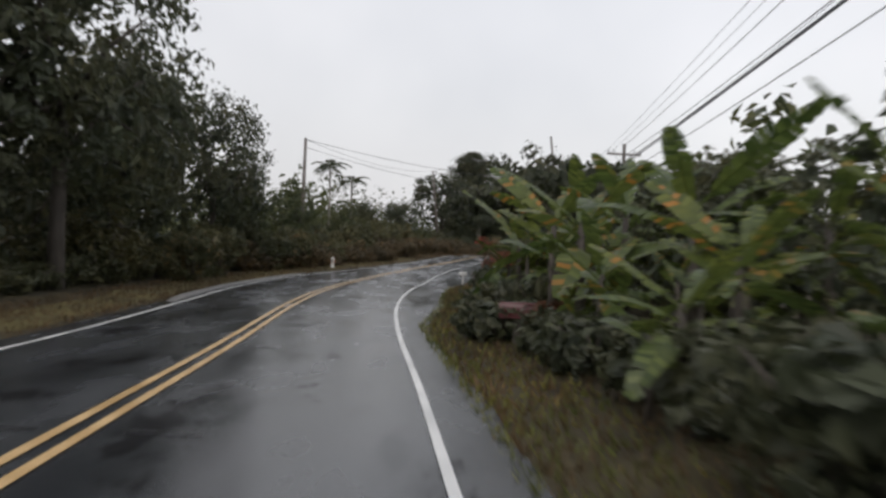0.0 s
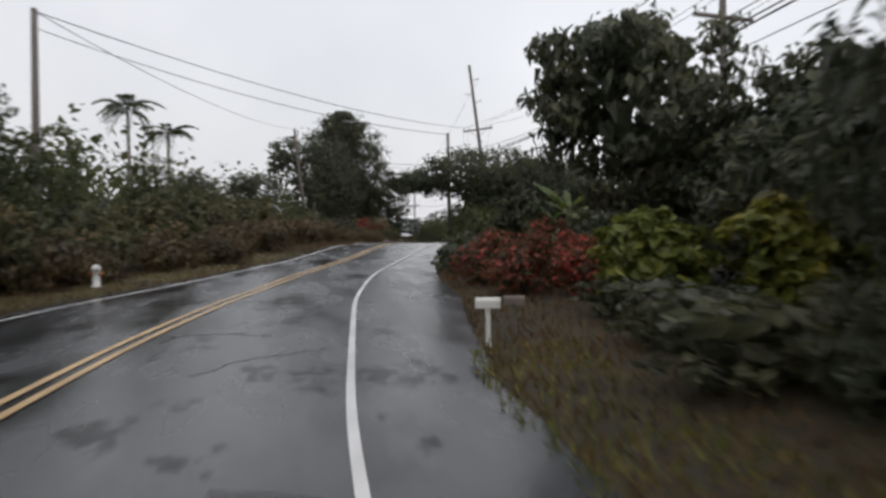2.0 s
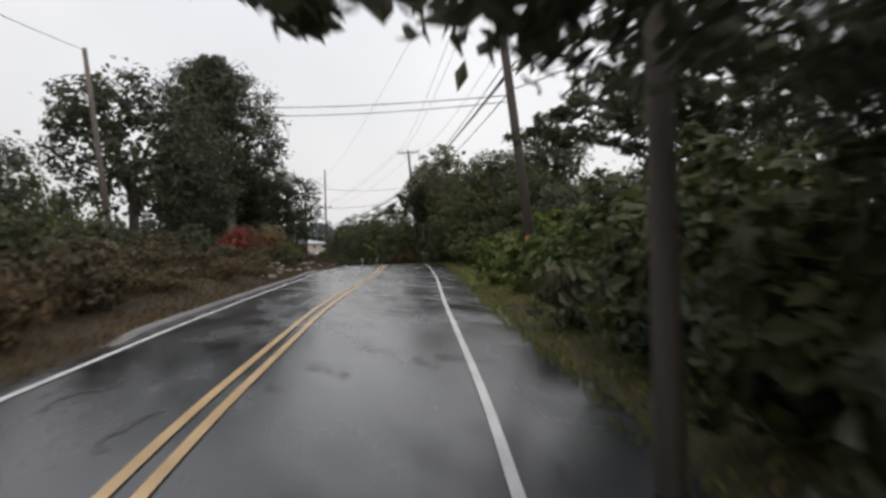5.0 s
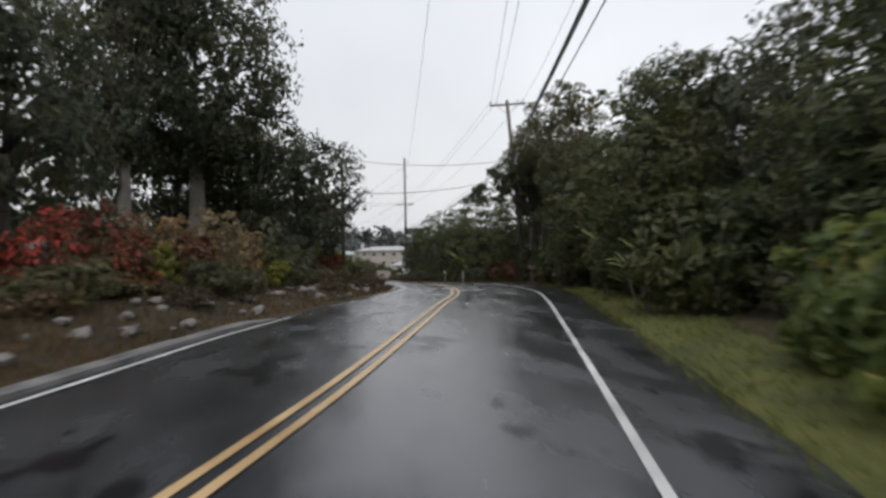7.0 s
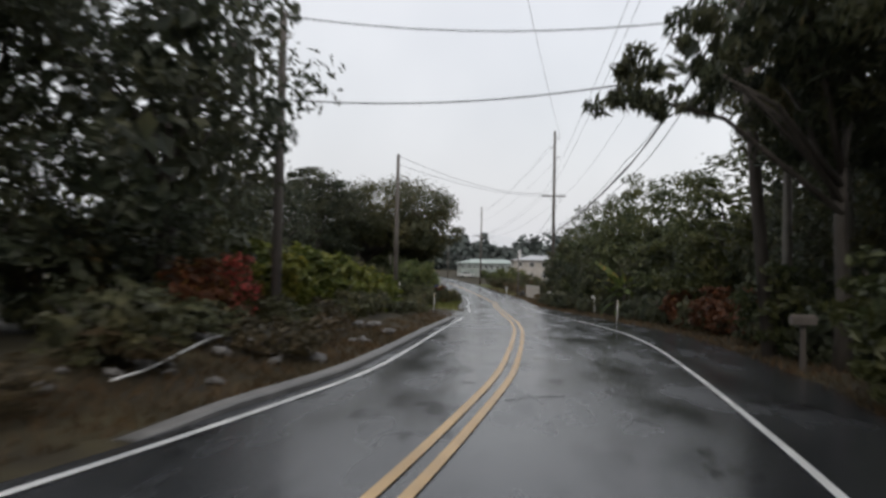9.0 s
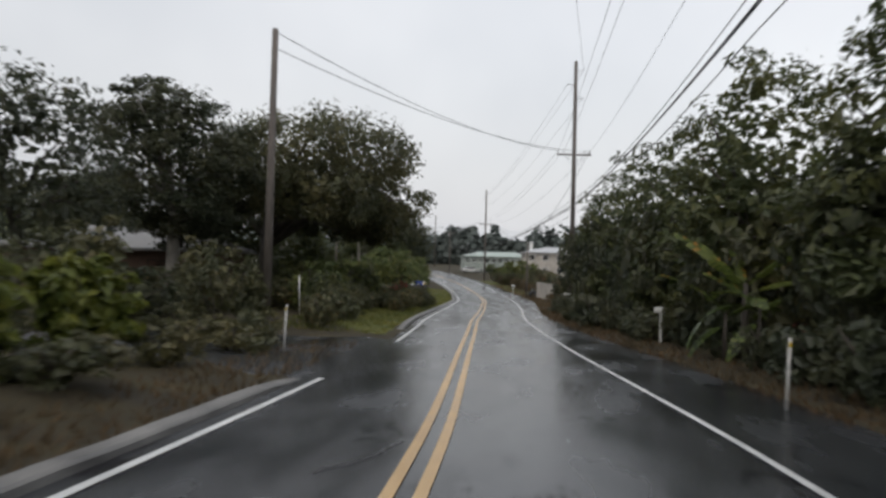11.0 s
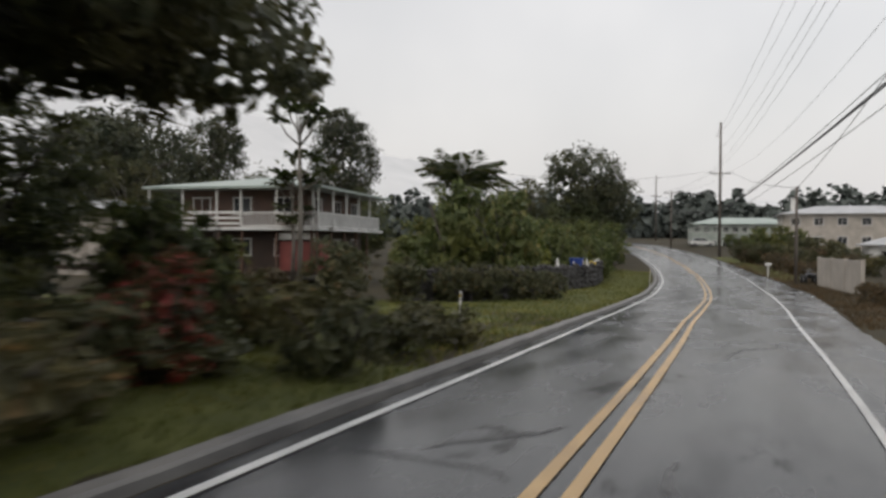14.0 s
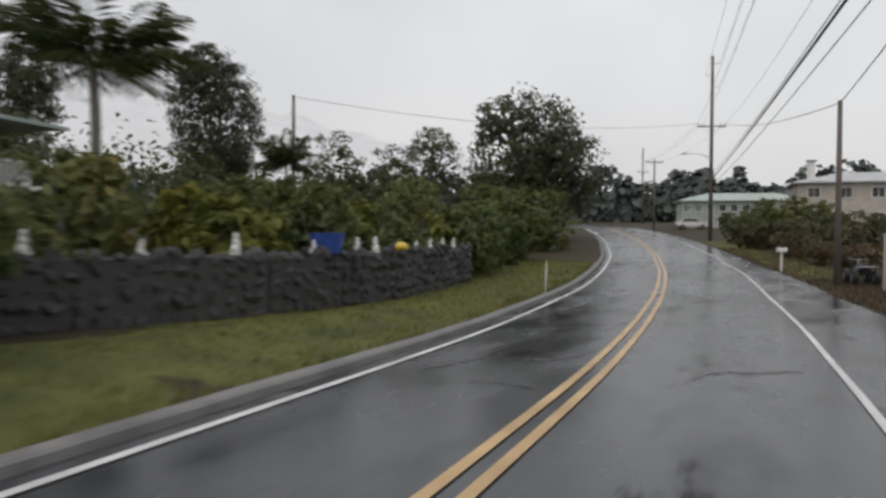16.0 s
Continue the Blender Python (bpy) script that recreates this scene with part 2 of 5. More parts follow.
M_BLACK = surface("black_rubber", (0.008, 0.008, 0.008), (0.02, 0.02, 0.02), 4, (0.5, 0.8), 0.1, 40)
M_ORANGE = surface("orange_marker_paint", (0.30, 0.10, 0.03), (0.42, 0.16, 0.05), 3, (0.4, 0.6), 0.05, 40)
M_TAR = surface("sealing_tar", (0.006, 0.006, 0.007), (0.016, 0.016, 0.018), 5, (0.2, 0.4), 0.2, 40)
# leaf green greyed and lightened: rain haze is mixed into the base colour
M_HILL = surface("far_trees_haze_colour", (0.075, 0.09, 0.082), (0.145, 0.162, 0.152), 0.22, (0.95, 1.0), 0.0, 0.5, spec=0.0)
# nearly sky-white: the mist before the slope is painted into its base colour
M_MIST = surface("forest_slope_mist_colour", (0.60, 0.615, 0.62), (0.68, 0.69, 0.695), 0.02, (0.95, 1.0), 0.0, 0.5, spec=0.0)
M_LAWN = surface("wet_lawn", (0.045, 0.055, 0.016), (0.125, 0.132, 0.040), 0.8, (0.7, 0.95), 0.9, 28, spec=0.2, space="Object")
M_DRYLAWN = surface("dry_verge", (0.050, 0.044, 0.018), (0.135, 0.115, 0.048), 0.7, (0.7, 0.95), 0.9, 26, spec=0.2)
L_TAN = leafy("tan_seeding_leaf", (0.11, 0.092, 0.05), (0.26, 0.205, 0.12), (0.34, 0.27, 0.14))


# ---------------------------------------------------------------- builders
def mesh_ob(name, verts, faces, material, parent=None, label="", smooth=False):
    me = bpy.data.meshes.new(name)
    me.from_pydata(verts, [], faces)
    me.materials.append(material)
    if smooth:
        me.polygons.foreach_set("use_smooth", [True] * len(me.polygons))
    me.update()
    ob = new(name, me)
    ob.parent = parent
    if label:
        ob["label"] = label
    return ob


def part(name, bm, material, parent=None, label=""):
    me = bpy.data.meshes.new(name)
    bm.to_mesh(me)
    bm.free()
    me.materials.append(material)
    ob = new(name, me)
    ob.parent = parent
    if label:
        ob["label"] = label
    return ob


def empty(name, m):
    ob = new(name)
    ob.empty_display_size = 0.2
    ob.matrix_basis = m
    return ob


def add_box(bm, cx, cy, cz, sx, sy, sz, bevel=0.0, rot=None):
    r = bmesh.ops.create_cube(bm, size=1.0)
    m = Matrix.Translation((cx, cy, cz)) @ (rot or Matrix()) @ Matrix.Diagonal((sx, sy, sz, 1))
    bmesh.ops.transform(bm, matrix=m, verts=r["verts"])
    if bevel:
        es = list({e for v in r["verts"] for e in v.link_edges})
        bmesh.ops.bevel(bm, geom=es, offset=bevel, segments=1, affect="EDGES")
    return bm


def box(name, c, s, material, parent, bevel=0.01, rot=None, label=""):
    return part(name, add_box(bmesh.new(), *c, *s, bevel, rot), material, parent, label)


def tube(path, radii, sides=8):
    """Vertices and faces of a tapered tube along a path."""
    vs, fs = [], []
    path = [Vector(p) for p in path]
    up = Vector((0.0, 0.0, 1.0))
    for i, p in enumerate(path):
        d = (path[min(i + 1, len(path) - 1)] - path[max(i - 1, 0)]).normalized()
        a = d.cross(up if abs(d.z) < 0.95 else Vector((1, 0, 0))).normalized()
        b = d.cross(a)
        for k in range(sides):
            t = 2 * math.pi * k / sides
            vs.append(tuple(p + radii[i] * (math.cos(t) * a + math.sin(t) * b)))
    for i in range(len(path) - 1):
        for k in range(sides):
            k2 = (k + 1) % sides
            fs.append((i * sides + k, i * sides + k2, (i + 1) * sides + k2, (i + 1) * sides + k))
    n = len(vs)
    fs.append(tuple(range(sides))[::-1])
    fs.append(tuple(range(n - sides, n)))
    return vs, fs


def tube_ob(name, path, radii, material, parent=None, sides=8, label=""):
    v, f = tube(path, radii, sides)
    return mesh_ob(name, v, f, material, parent, label, True)


def leaves(centres, out, size, rng, aspect=0.45, droop=0.2, spread=0.9):
    """Kite-shaped folded leaves at the centres, facing roughly outwards."""
    n = len(centres)
    nrm = out + spread * rng.normal(size=(n, 3)) * 0.6
    nrm[:, 2] += 0.35
    nrm /= np.linalg.norm(nrm, axis=1)[:, None] + 1e-9
    ref = rng.normal(size=(n, 3))
    ref[:, 2] -= droop * 3
    u = ref - (ref * nrm).sum(1)[:, None] * nrm
    u /= np.linalg.norm(u, axis=1)[:, None] + 1e-9
    w = np.cross(nrm, u)
    s = size * rng.uniform(0.6, 1.35, n)[:, None]
    p0, p2 = centres - u * s * 0.5, centres + u * s * 0.5 - nrm * s * 0.12
    mid = centres - u * s * 0.08 + nrm * s * 0.06
    p1, p3 = mid + w * s * aspect * 0.5, mid - w * s * aspect * 0.5
    v = np.stack([p0, p1, p2, p3], 1).reshape(-1, 3)
    f = np.arange(4 * n).reshape(n, 4)
    return v, f


def crown_cloud(rng, clumps, per, shape, hollow=0.55):
    """Points and outward directions of a crown: clumps spread in a shape (list of ellipsoids: centre, radii)."""
    cs, os = [], []
    vol = np.array([r[0] * r[1] * r[2] for _, r in shape])
    for _ in range(clumps):
        c, r = shape[rng.choice(len(shape), p=vol / vol.sum())]
        d = rng.normal(size=3)
        d /= np.linalg.norm(d)
        rad = rng.uniform(hollow, .96) ** 0.7
        cc = np.array(c) + d * rad * np.array(r)
        cr = rng.uniform(0.13, 0.27) * np.mean(r)
        e = rng.normal(size=(per, 3))
        e /= np.linalg.norm(e, axis=1)[:, None]
        k = rng.uniform(0.35, 1.0, per)[:, None]
        cs.append(cc + e * k * cr * np.array([1.1, 1.1, 0.75]))
        os.append(0.6 * e + 0.6 * d)
    return np.concatenate(cs), np.concatenate(os)


def foliage(name, shape, clumps, per, size, material, seed, parent, aspect=0.45, hollow=0.55, droop=0.2, label="", core=9):
    """A crown: an inner layer of wide leaf sprays that closes it, and many small leaves in clumps round that."""
    rng = np.random.default_rng(seed)
    c, o = crown_cloud(rng, clumps, per, shape, max(hollow, 0.66))
    keep = c[:, 2] > 0.03
    v, f = leaves(c[keep], o[keep], size * 0.84, rng, aspect, droop)
    vs, fs, n = [v], [f], len(v)
    k = int(min(520, max(105, clumps * per / len(shape) / 5)) * 9 / core)
    for cc, r in shape:
        d = rng.normal(size=(k, 3))
        d /= np.linalg.norm(d, axis=1)[:, None]
        p = np.array(cc) + d * rng.uniform(.45, .78, (k, 1)) * np.array(r)
        ok = p[:, 2] > 0.1
        wide = min(.85, size * 1.4, max(.2, 4.6 * np.mean(r) / math.sqrt(k * core / 9)))
        v, f = leaves(p[ok], 1.6 * d[ok], wide, rng, .6, droop, .8)
        vs.append(v)
        fs.append(f + n)
        n += len(v)
    return mesh_ob(name, np.concatenate(vs).tolist(), np.concatenate(fs).tolist(), material, parent, label)


def make_tree(name, h, shape, clumps, per, size, leaf_mat, seed, trunk_r=0.22, bark=None, lean=0.0, limbs=6, aspect=0.45, fork=0.4, droop=0.2, core=9):
    """A tree at the origin: tapered trunk, limbs into the crown, and a crown of many leaves in clumps."""
    rng = random.Random(seed)
    ob = empty(name, Matrix())
    bark = bark or M_BARK
    top = Vector((lean * h, 0, h * fork))
    pts = [Vector((0, 0, -0.3)), Vector((rng.uniform(-.1, .1), 0, h * fork * 0.35)), Vector((lean * h * 0.5, rng.uniform(-.15, .15), h * fork * 0.7)), top]
    tube_ob("trunk", pts, [trunk_r * 1.35, trunk_r, trunk_r * 0.9, trunk_r * 0.75], bark, ob, 10)
    for i in range(limbs):
        c, r = shape[i % len(shape)]
        a = 2 * math.pi * (i + rng.uniform(-.3, .3)) / limbs
        end = Vector((c[0] + math.cos(a) * r[0] * 0.75, c[1] + math.sin(a) * r[1] * 0.75, c[2] + rng.uniform(-.15, .55) * r[2]))
        start = top * rng.uniform(0.72, 1.0)
        mid = start.lerp(end, 0.5) + Vector((0, 0, 0.12 * (end - start).length))
        tube_ob("limb", [start, mid, end], [trunk_r * 0.55, trunk_r * 0.34, trunk_r * 0.1], bark, ob, 6)
    foliage("crown", shape, clumps, per, size, leaf_mat, seed + 50, ob, aspect, 0.45, droop, "", core)
    return ob


def make_shrub(name, w, h, clumps, per, size, leaf_mat, seed, aspect=0.45, droop=0.1):
    ob = empty(name, Matrix())
    rng = random.Random(seed)
    for i in range(4):
        a = 2 * math.pi * i / 4 + rng.uniform(-.4, .4)
        tube_ob("stem", [(0, 0, -0.1), (math.cos(a) * w * .15, math.sin(a) * w * .15, h * .4), (math.cos(a) * w * .35, math.sin(a) * w * .35, h * .75)], [0.05, 0.035, 0.012], M_BARK, ob, 5)
    shape = [((0, 0, h * .45), (w * .5, w * .5, h * .5)), ((w * .18, -w * .1, h * .6), (w * .3, w * .32, h * .4)), ((-w * .2, w * .12, h * .35), (w * .34, w * .3, h * .4))]
    foliage("crown", shape, clumps, per, size, leaf_mat, seed, ob, aspect, 0.5, droop)
    return ob


def broad_leaf(length, width, rise, bend, rng, tears=7, fold=0.28):
    """One arched blade along +x from the origin. With many tears it is split into strips beside a raised midrib, as wind leaves a banana blade."""
    n = tears + 5
    rib, half = [], []
    for i in range(n + 1):
        t = i / n
        rib.append((length * t * (1 - 0.22 * bend * t), rise * t - bend * length * 0.55 * t * t))
        half.append(width * (0.06 if t < .14 else math.sin(math.pi * min(.985, 0.06 + (t - .12) * 1.04)) ** 0.55) * 0.5)
    vs, fs = [], []
    if tears < 9:
        for (x, z), w in zip(rib, half):
            jl, jr = rng.uniform(.8, 1.05), rng.uniform(.8, 1.05)
            vs += [(x, -w * jl, z + fold * w), (x, 0, z), (x, w * jr, z + fold * w)]
        for i in range(n):
            a, b = 3 * i, 3 * i + 3
            fs += [(a, a + 1, b + 1, b), (a + 1, a + 2, b + 2, b + 1)]
        return vs, fs
    for side in (-1, 1):
        hang, reach = fold, 1.0
        for i in range(n):
            if rng.random() < .35:
                hang, reach = fold + rng.uniform(-.45, .15), rng.uniform(.72, 1.04)
            (x0, z0), (x1, z1) = rib[i], rib[i + 1]
            w0, w1, slip = half[i] * reach, half[i + 1] * reach, .035 * length
            gap = .12 * (x1 - x0) * rng.random()
            k = len(vs)
            vs += [(x0, 0, z0), (x1, 0, z1), (x1 + slip - gap, side * w1, z1 + hang * w1), (x0 + slip + gap, side * w0, z0 + hang * w0)]
            fs.append((k, k + 1, k + 2, k + 3) if side > 0 else (k + 3, k + 2, k + 1, k))
    for (x, z), t in zip(rib, range(n + 1)):
        r = .022 * (1 - .8 * t / n)
        vs += [(x, -r, z + .012), (x, r, z + .012)]
        if t:
            k = len(vs)
            fs.append((k - 4, k - 3, k - 1, k - 2))
    return vs, fs


def make_banana(name, h, blades, seed, length=2.2):
    """A clump: one main stem and three suckers; young blades stand up, older ones arch over and hang torn."""
    rng = random.Random(seed)
    ob = empty(name, Matrix())
    for (ox, oy, k, nb) in ((0, 0, 1.0, blades), (.55, .35, .62, blades // 2), (-.45, .5, .72, blades // 2), (.1, -.6, .5, blades // 2)):
        hs = h * k
        tube_ob("pseudostem", [(ox, oy, -0.1), (ox + .03, oy, hs * .25), (ox, oy + .04, hs * .54)], [0.13 * k, 0.11 * k, 0.06 * k], M_BARK, ob, 8)
        for i in range(nb):
            age = i / max(1, nb - 1)
            a = i * 2.4 + rng.uniform(-.3, .3)
            up = 1.75 - 1.45 * age + rng.uniform(-.25, .25)
            blade = length * k * rng.uniform(.8, 1.15)
            v, f = broad_leaf(blade, blade * rng.uniform(.22, .29), up * length * k * .55, .4 + .8 * age + rng.uniform(-.15, .25), rng, 13, .3 - .65 * age)
            m = Matrix.Translation((ox, oy, hs * (.54 - .16 * age))) @ Matrix.Rotation(a, 4, "Z") @ Matrix.Rotation(rng.uniform(-.55, .55), 4, "X")
            mesh_ob("leaf", [tuple(m @ Vector(p)) for p in v], f, L_BANANA, ob)
    return ob


def frond(length, rng, leaflets=26, drop=0.5, leaf_len=0.5):
    vs, fs = [], []
    pts = []
    for i in range(9):
        t = i / 8
        pts.append(Vector((length * t * (1 - .15 * t), 0, length * (.45 * t - drop * 1.15 * t * t))))
    v, f = tube(pts, [0.035 * (1 - .8 * i / 8) for i in range(9)], 4)
    vs += v
    fs += f
    for i in range(leaflets):
        t = 0.12 + 0.88 * i / leaflets
        k = t * 8
        j = min(7, int(k))
        p = pts[j].lerp(pts[j + 1], k - j)
        ll = leaf_len * math.sin(math.pi * min(.98, .15 + t * .85)) ** .6 * rng.uniform(.85, 1.1)
        for sgn in (-1, 1):
            q = p + Vector((ll * .55, sgn * ll * .75, -ll * rng.uniform(.25, .6)))
            n = len(vs)
            vs += [tuple(p + Vector((-.03, 0, 0))), tuple(p.lerp(q, .5) + Vector((.04, 0, .05))), tuple(q), tuple(p.lerp(q, .5) + Vector((-.05, 0, .03)))]
            fs.append((n, n + 1, n + 2, n + 3))
    return vs, fs


def make_palm(name, h, count, length, seed, r=0.14, leaf_len=0.5, drop=0.5, mat=None):
    rng = random.Random(seed)
    ob = empty(name, Matrix())
    tube_ob("trunk", [(0, 0, -.2), (.1, 0, h * .4), (.04, .05, h * .8), (0, 0, h)], [r * 1.3, r, r * .85, r * .8], M_PALEBARK, ob, 9)
    for i in range(count):
        v, f = frond(length * rng.uniform(.8, 1.1), rng, 24, drop * rng.uniform(.5, 1.7), leaf_len)
        m = Matrix.Translation((0, 0, h)) @ Matrix.Rotation(i * 2.4 + rng.uniform(-.2, .2), 4, "Z") @ Matrix.Rotation(-rng.uniform(-.2, .75), 4, "Y")
        mesh_ob("frond", [tuple(m @ Vector(p)) for p in v], f, mat or L_PALM, ob)
    return ob


def make_tuft_tree(name, h, seed):
    """A slender tree whose few branches each end in a tuft of broad leaves, in two tiers."""
    rng = random.Random(seed)
    ob = empty(name, Matrix())
    tube_ob("trunk", [(0, 0, -.2), (.08, 0, h * .4), (-.05, .04, h * .7), (0, 0, h * .92)], [.17, .13, .10, .06], M_PALEBARK, ob, 9)
    tips = [(0, 0, h)]
    for z, zt, out, count in ((.52, .60, 1.25, 3), (.58, .70, 1.0, 2), (.76, .90, 1.35, 4), (.82, .97, .9, 3)):
        for i in range(count):
            a = 2 * math.pi * i / count + rng.uniform(-.5, .5)
            r = out * rng.uniform(.8, 1.15)
            tip = (math.cos(a) * r, math.sin(a) * r, h * zt + rng.uniform(-.2, .25))
            tube_ob("branch", [(0, 0, h * z), (tip[0] * .6, tip[1] * .6, (h * z + tip[2]) / 2 - .1), tip], [.06, .045, .03], M_PALEBARK, ob, 6)
            tips.append(tip)
    for tip in tips:
        vs, fs = [], []
        for i in range(13):
            v, f = broad_leaf(rng.uniform(.7, 1.05), rng.uniform(.34, .5), rng.uniform(-.1, .75), rng.uniform(.4, 1.0), rng, 1)
            m = Matrix.Translation(tip) @ Matrix.Rotation(i * 2.4 + rng.uniform(-.3, .3), 4, "Z") @ Matrix.Rotation(rng.uniform(-.5, .5), 4, "X")
            fs += [tuple(k + len(vs) for k in q) for q in f]
            vs += [tuple(m @ Vector(p)) for p in v]
        mesh_ob("leaf_tuft", vs, fs, L_PALM, ob)
    return ob


# ---------------------------------------------------------------- plan of the road
MIDLINE = [(-60, 9.0), (0, -0.5), (12, -1.95), (18, -2.67), (24, -3.38), (30, -3.85), (36, -3.95), (42, -3.82), (48, -2.93), (54, -1.45), (60, 0.47), (72, 3.26), (84, 6.03), (91, 7.79), (98, 9.71), (105, 11.72), (112, 13.5), (119, 15.1), (126, 16.85), (133, 17.92), (140, 18.65), (147, 18.89), (154, 19.0), (161, 18.84), (172, 18.2), (179, 17.83), (186, 17.4), (193, 17.19), (200, 16.89), (207, 16.51), (214, 16.02), (221, 15.71), (228, 15.38), (235, 14.81), (242, 14.08), (249, 13.2), (256, 12.2), (270, 9.7), (290, 5.0), (310, -0.5), (340, -10.0), (400, -34.0), (700, -170.0)]
RIGHT = [(-60, 12.6), (0, 2.9), (12, 1.45), (18, 0.61), (24, -0.04), (30, -0.37), (36, -0.4), (42, -0.1), (48, 0.24), (54, 1.11), (60, 2.84), (72, 6.2), (84, 9.4), (91, 11.35), (98, 13.3), (105, 15.15), (112, 16.95), (119, 18.8), (126, 20.5), (133, 21.51), (140, 22.22), (147, 22.78), (154, 22.96), (161, 22.49), (172, 21.24), (179, 20.51), (186, 19.92), (193, 19.58), (200, 19.5), (207, 19.31), (214, 19.07), (221, 18.89), (228, 18.6), (235, 18.18), (242, 17.56), (249, 16.83), (256, 16.0), (270, 13.6), (290, 8.9), (310, 3.4), (340, -6.0), (400, -30.0), (700, -166.0)]
LEFT = [(-60, 5.4), (0, -3.9), (12, -5.35), (18, -5.97), (24, -6.7), (30, -7.5), (36, -7.92), (42, -7.9), (48, -6.74), (54, -4.3), (60, -2.0), (72, 0.7), (84, 3.2), (91, 4.59), (98, 6.15), (105, 7.85), (112, 9.42), (119, 11.25), (126, 13.35), (133, 15.12), (140, 16.13), (147, 16.2), (154, 16.14), (161, 16.19), (172, 16.07), (179, 15.64), (186, 15.05), (193, 14.77), (200, 14.46), (207, 13.98), (214, 13.38), (221, 12.93), (228, 12.49), (235, 11.91), (242, 11.13), (249, 10.3), (256, 9.2), (270, 6.6), (290, 1.7), (310, -4.0), (340, -13.6), (400, -37.6), (700, -173.0)]
LEVEL = [(-60, -1.9), (0, -1.8), (15, -1.71), (29, -1.42), (42, -1.12), (50, -0.7), (60, 0.05), (72, 0.85), (82, 1.02), (95, 1.12), (104, 1.25), (112, 1.4), (127, 1.47), (134, 1.43), (148, 1.23), (162, 0.93), (172, 0.72), (184, 0.54), (198, 0.32), (205, 0.13), (218, -0.3), (232, -0.6), (245, -0.7), (265, -0.38), (290, 0.6), (330, 2.0), (420, 4.0), (700, 6.0)]


def smooth_curve(rows):
    ys, xs = np.array([r[0] for r in rows], float), np.array([r[1] for r in rows], float)
    grid = np.arange(-60, 700.5, 0.5)
    v = np.interp(grid, ys, xs)
    k = np.hanning(17)
    v = np.convolve(np.pad(v, 8, mode="edge"), k / k.sum(), "valid")
    v[:10], v[-10:] = np.interp(grid[:10], ys, xs), np.interp(grid[-10:], ys, xs)
    return lambda y: float(np.interp(y, grid, v))


mid, right, left, level = smooth_curve(MIDLINE), smooth_curve(RIGHT), smooth_curve(LEFT), smooth_curve([(a, b - 0.07) for a, b in LEVEL])


def shoulder_r(y):
    return float(np.interp(y, [-60, 20, 26, 38, 48, 60, 80, 125, 140, 170, 180, 195, 215, 240, 270, 700], [0.8, 0.8, 1.6, 1.8, 2.8, 1.6, 1.3, 1.6, 2.2, 2.4, 1.9, 1.4, 1.6, 2.4, 1.6, 1.0]))


def shoulder_l(y):
    return float(np.interp(y, [-60, 20, 60, 80, 700], [0.5, 0.7, 0.5, 0.35, 0.35]))


def bank(y, d):
    """Height of the left-hand bank at the distance d outside the left edge."""
    k = float(np.interp(y, [60, 95, 115, 130, 160, 172, 180, 700], [0.0, 0.5, 0.6, 0.4, 0.35, 0.0, 0.15, 0.0]))
    return k * min(1.0, max(0.0, (d - 0.9) / 2.2))


def ground_z(x, y):
    z = level(y)
    dl, dr = (left(y) - shoulder_l(y)) - x, x - (right(y) + shoulder_r(y))
    if dl > 0:
        z += bank(y, dl) + 0.05 * min(1, dl)
    if dr > 0:
        z += 0.05 * min(1, dr) + 0.25 * min(1, max(0, dr - 1.5) / 3)
    if dl > 0.6 or dr > 0.6:
        z += 0.07 * noise.noise((x * 0.5, y * 0.5, 0))
    return z


def strip(name, a, b, y0, y1, lift, material, step=1.0, label=""):
    vs, fs = [], []
    n = max(2, int((y1 - y0) / step))
    for i in range(n + 1):
        y = y0 + (y1 - y0) * i / n
        for x in (a(y), b(y)):
            vs.append((x, y, level(y) + lift))
        if i:
            k = 2 * i
            fs.append((k - 2, k - 1, k + 1, k))
    ob = mesh_ob(name, vs, fs, material)
    return tagged(ob, label, kind="structure")


def build_ground():
    ys = np.concatenate([[-400, -200, -100], np.arange(-60, 340, 2.0), np.arange(340, 700, 20), [800, 1200, 2500]])
    offs = [-2500, -1000, -400, -150, -80, -50, -35, -25, -18, -13, -10, -8, -6.5, -5, -4, -3, -2, -1.2, -0.5, 0.0]
    vs, fs = [], []
    w = 2 * len(offs)
    for y in ys:
        yc = min(max(y, -60), 700)
        l0, r0 = left(yc) - shoulder_l(yc) + 0.3, right(yc) + shoulder_r(yc) - 0.3
        for o in offs:
            vs.append((l0 + o, float(y), (ground_z(l0 + o, yc) if o < -0.4 else level(yc)) - (0.06 if o == 0 else 0.0)))
        for o in reversed(offs):
            vs.append((r0 - o, float(y), (ground_z(r0 - o, yc) if o < -0.4 else level(yc)) - (0.06 if o == 0 else 0.0)))
    for i in range(len(ys) - 1):
        for k in range(w - 1):
            a = i * w + k
            fs.append((a, a + 1, a + w + 1, a + w))
    return tagged(mesh_ob("ground", vs, fs, M_SOIL, None, "", True), "wet brown soil and rough grass beside the road", kind="structure")


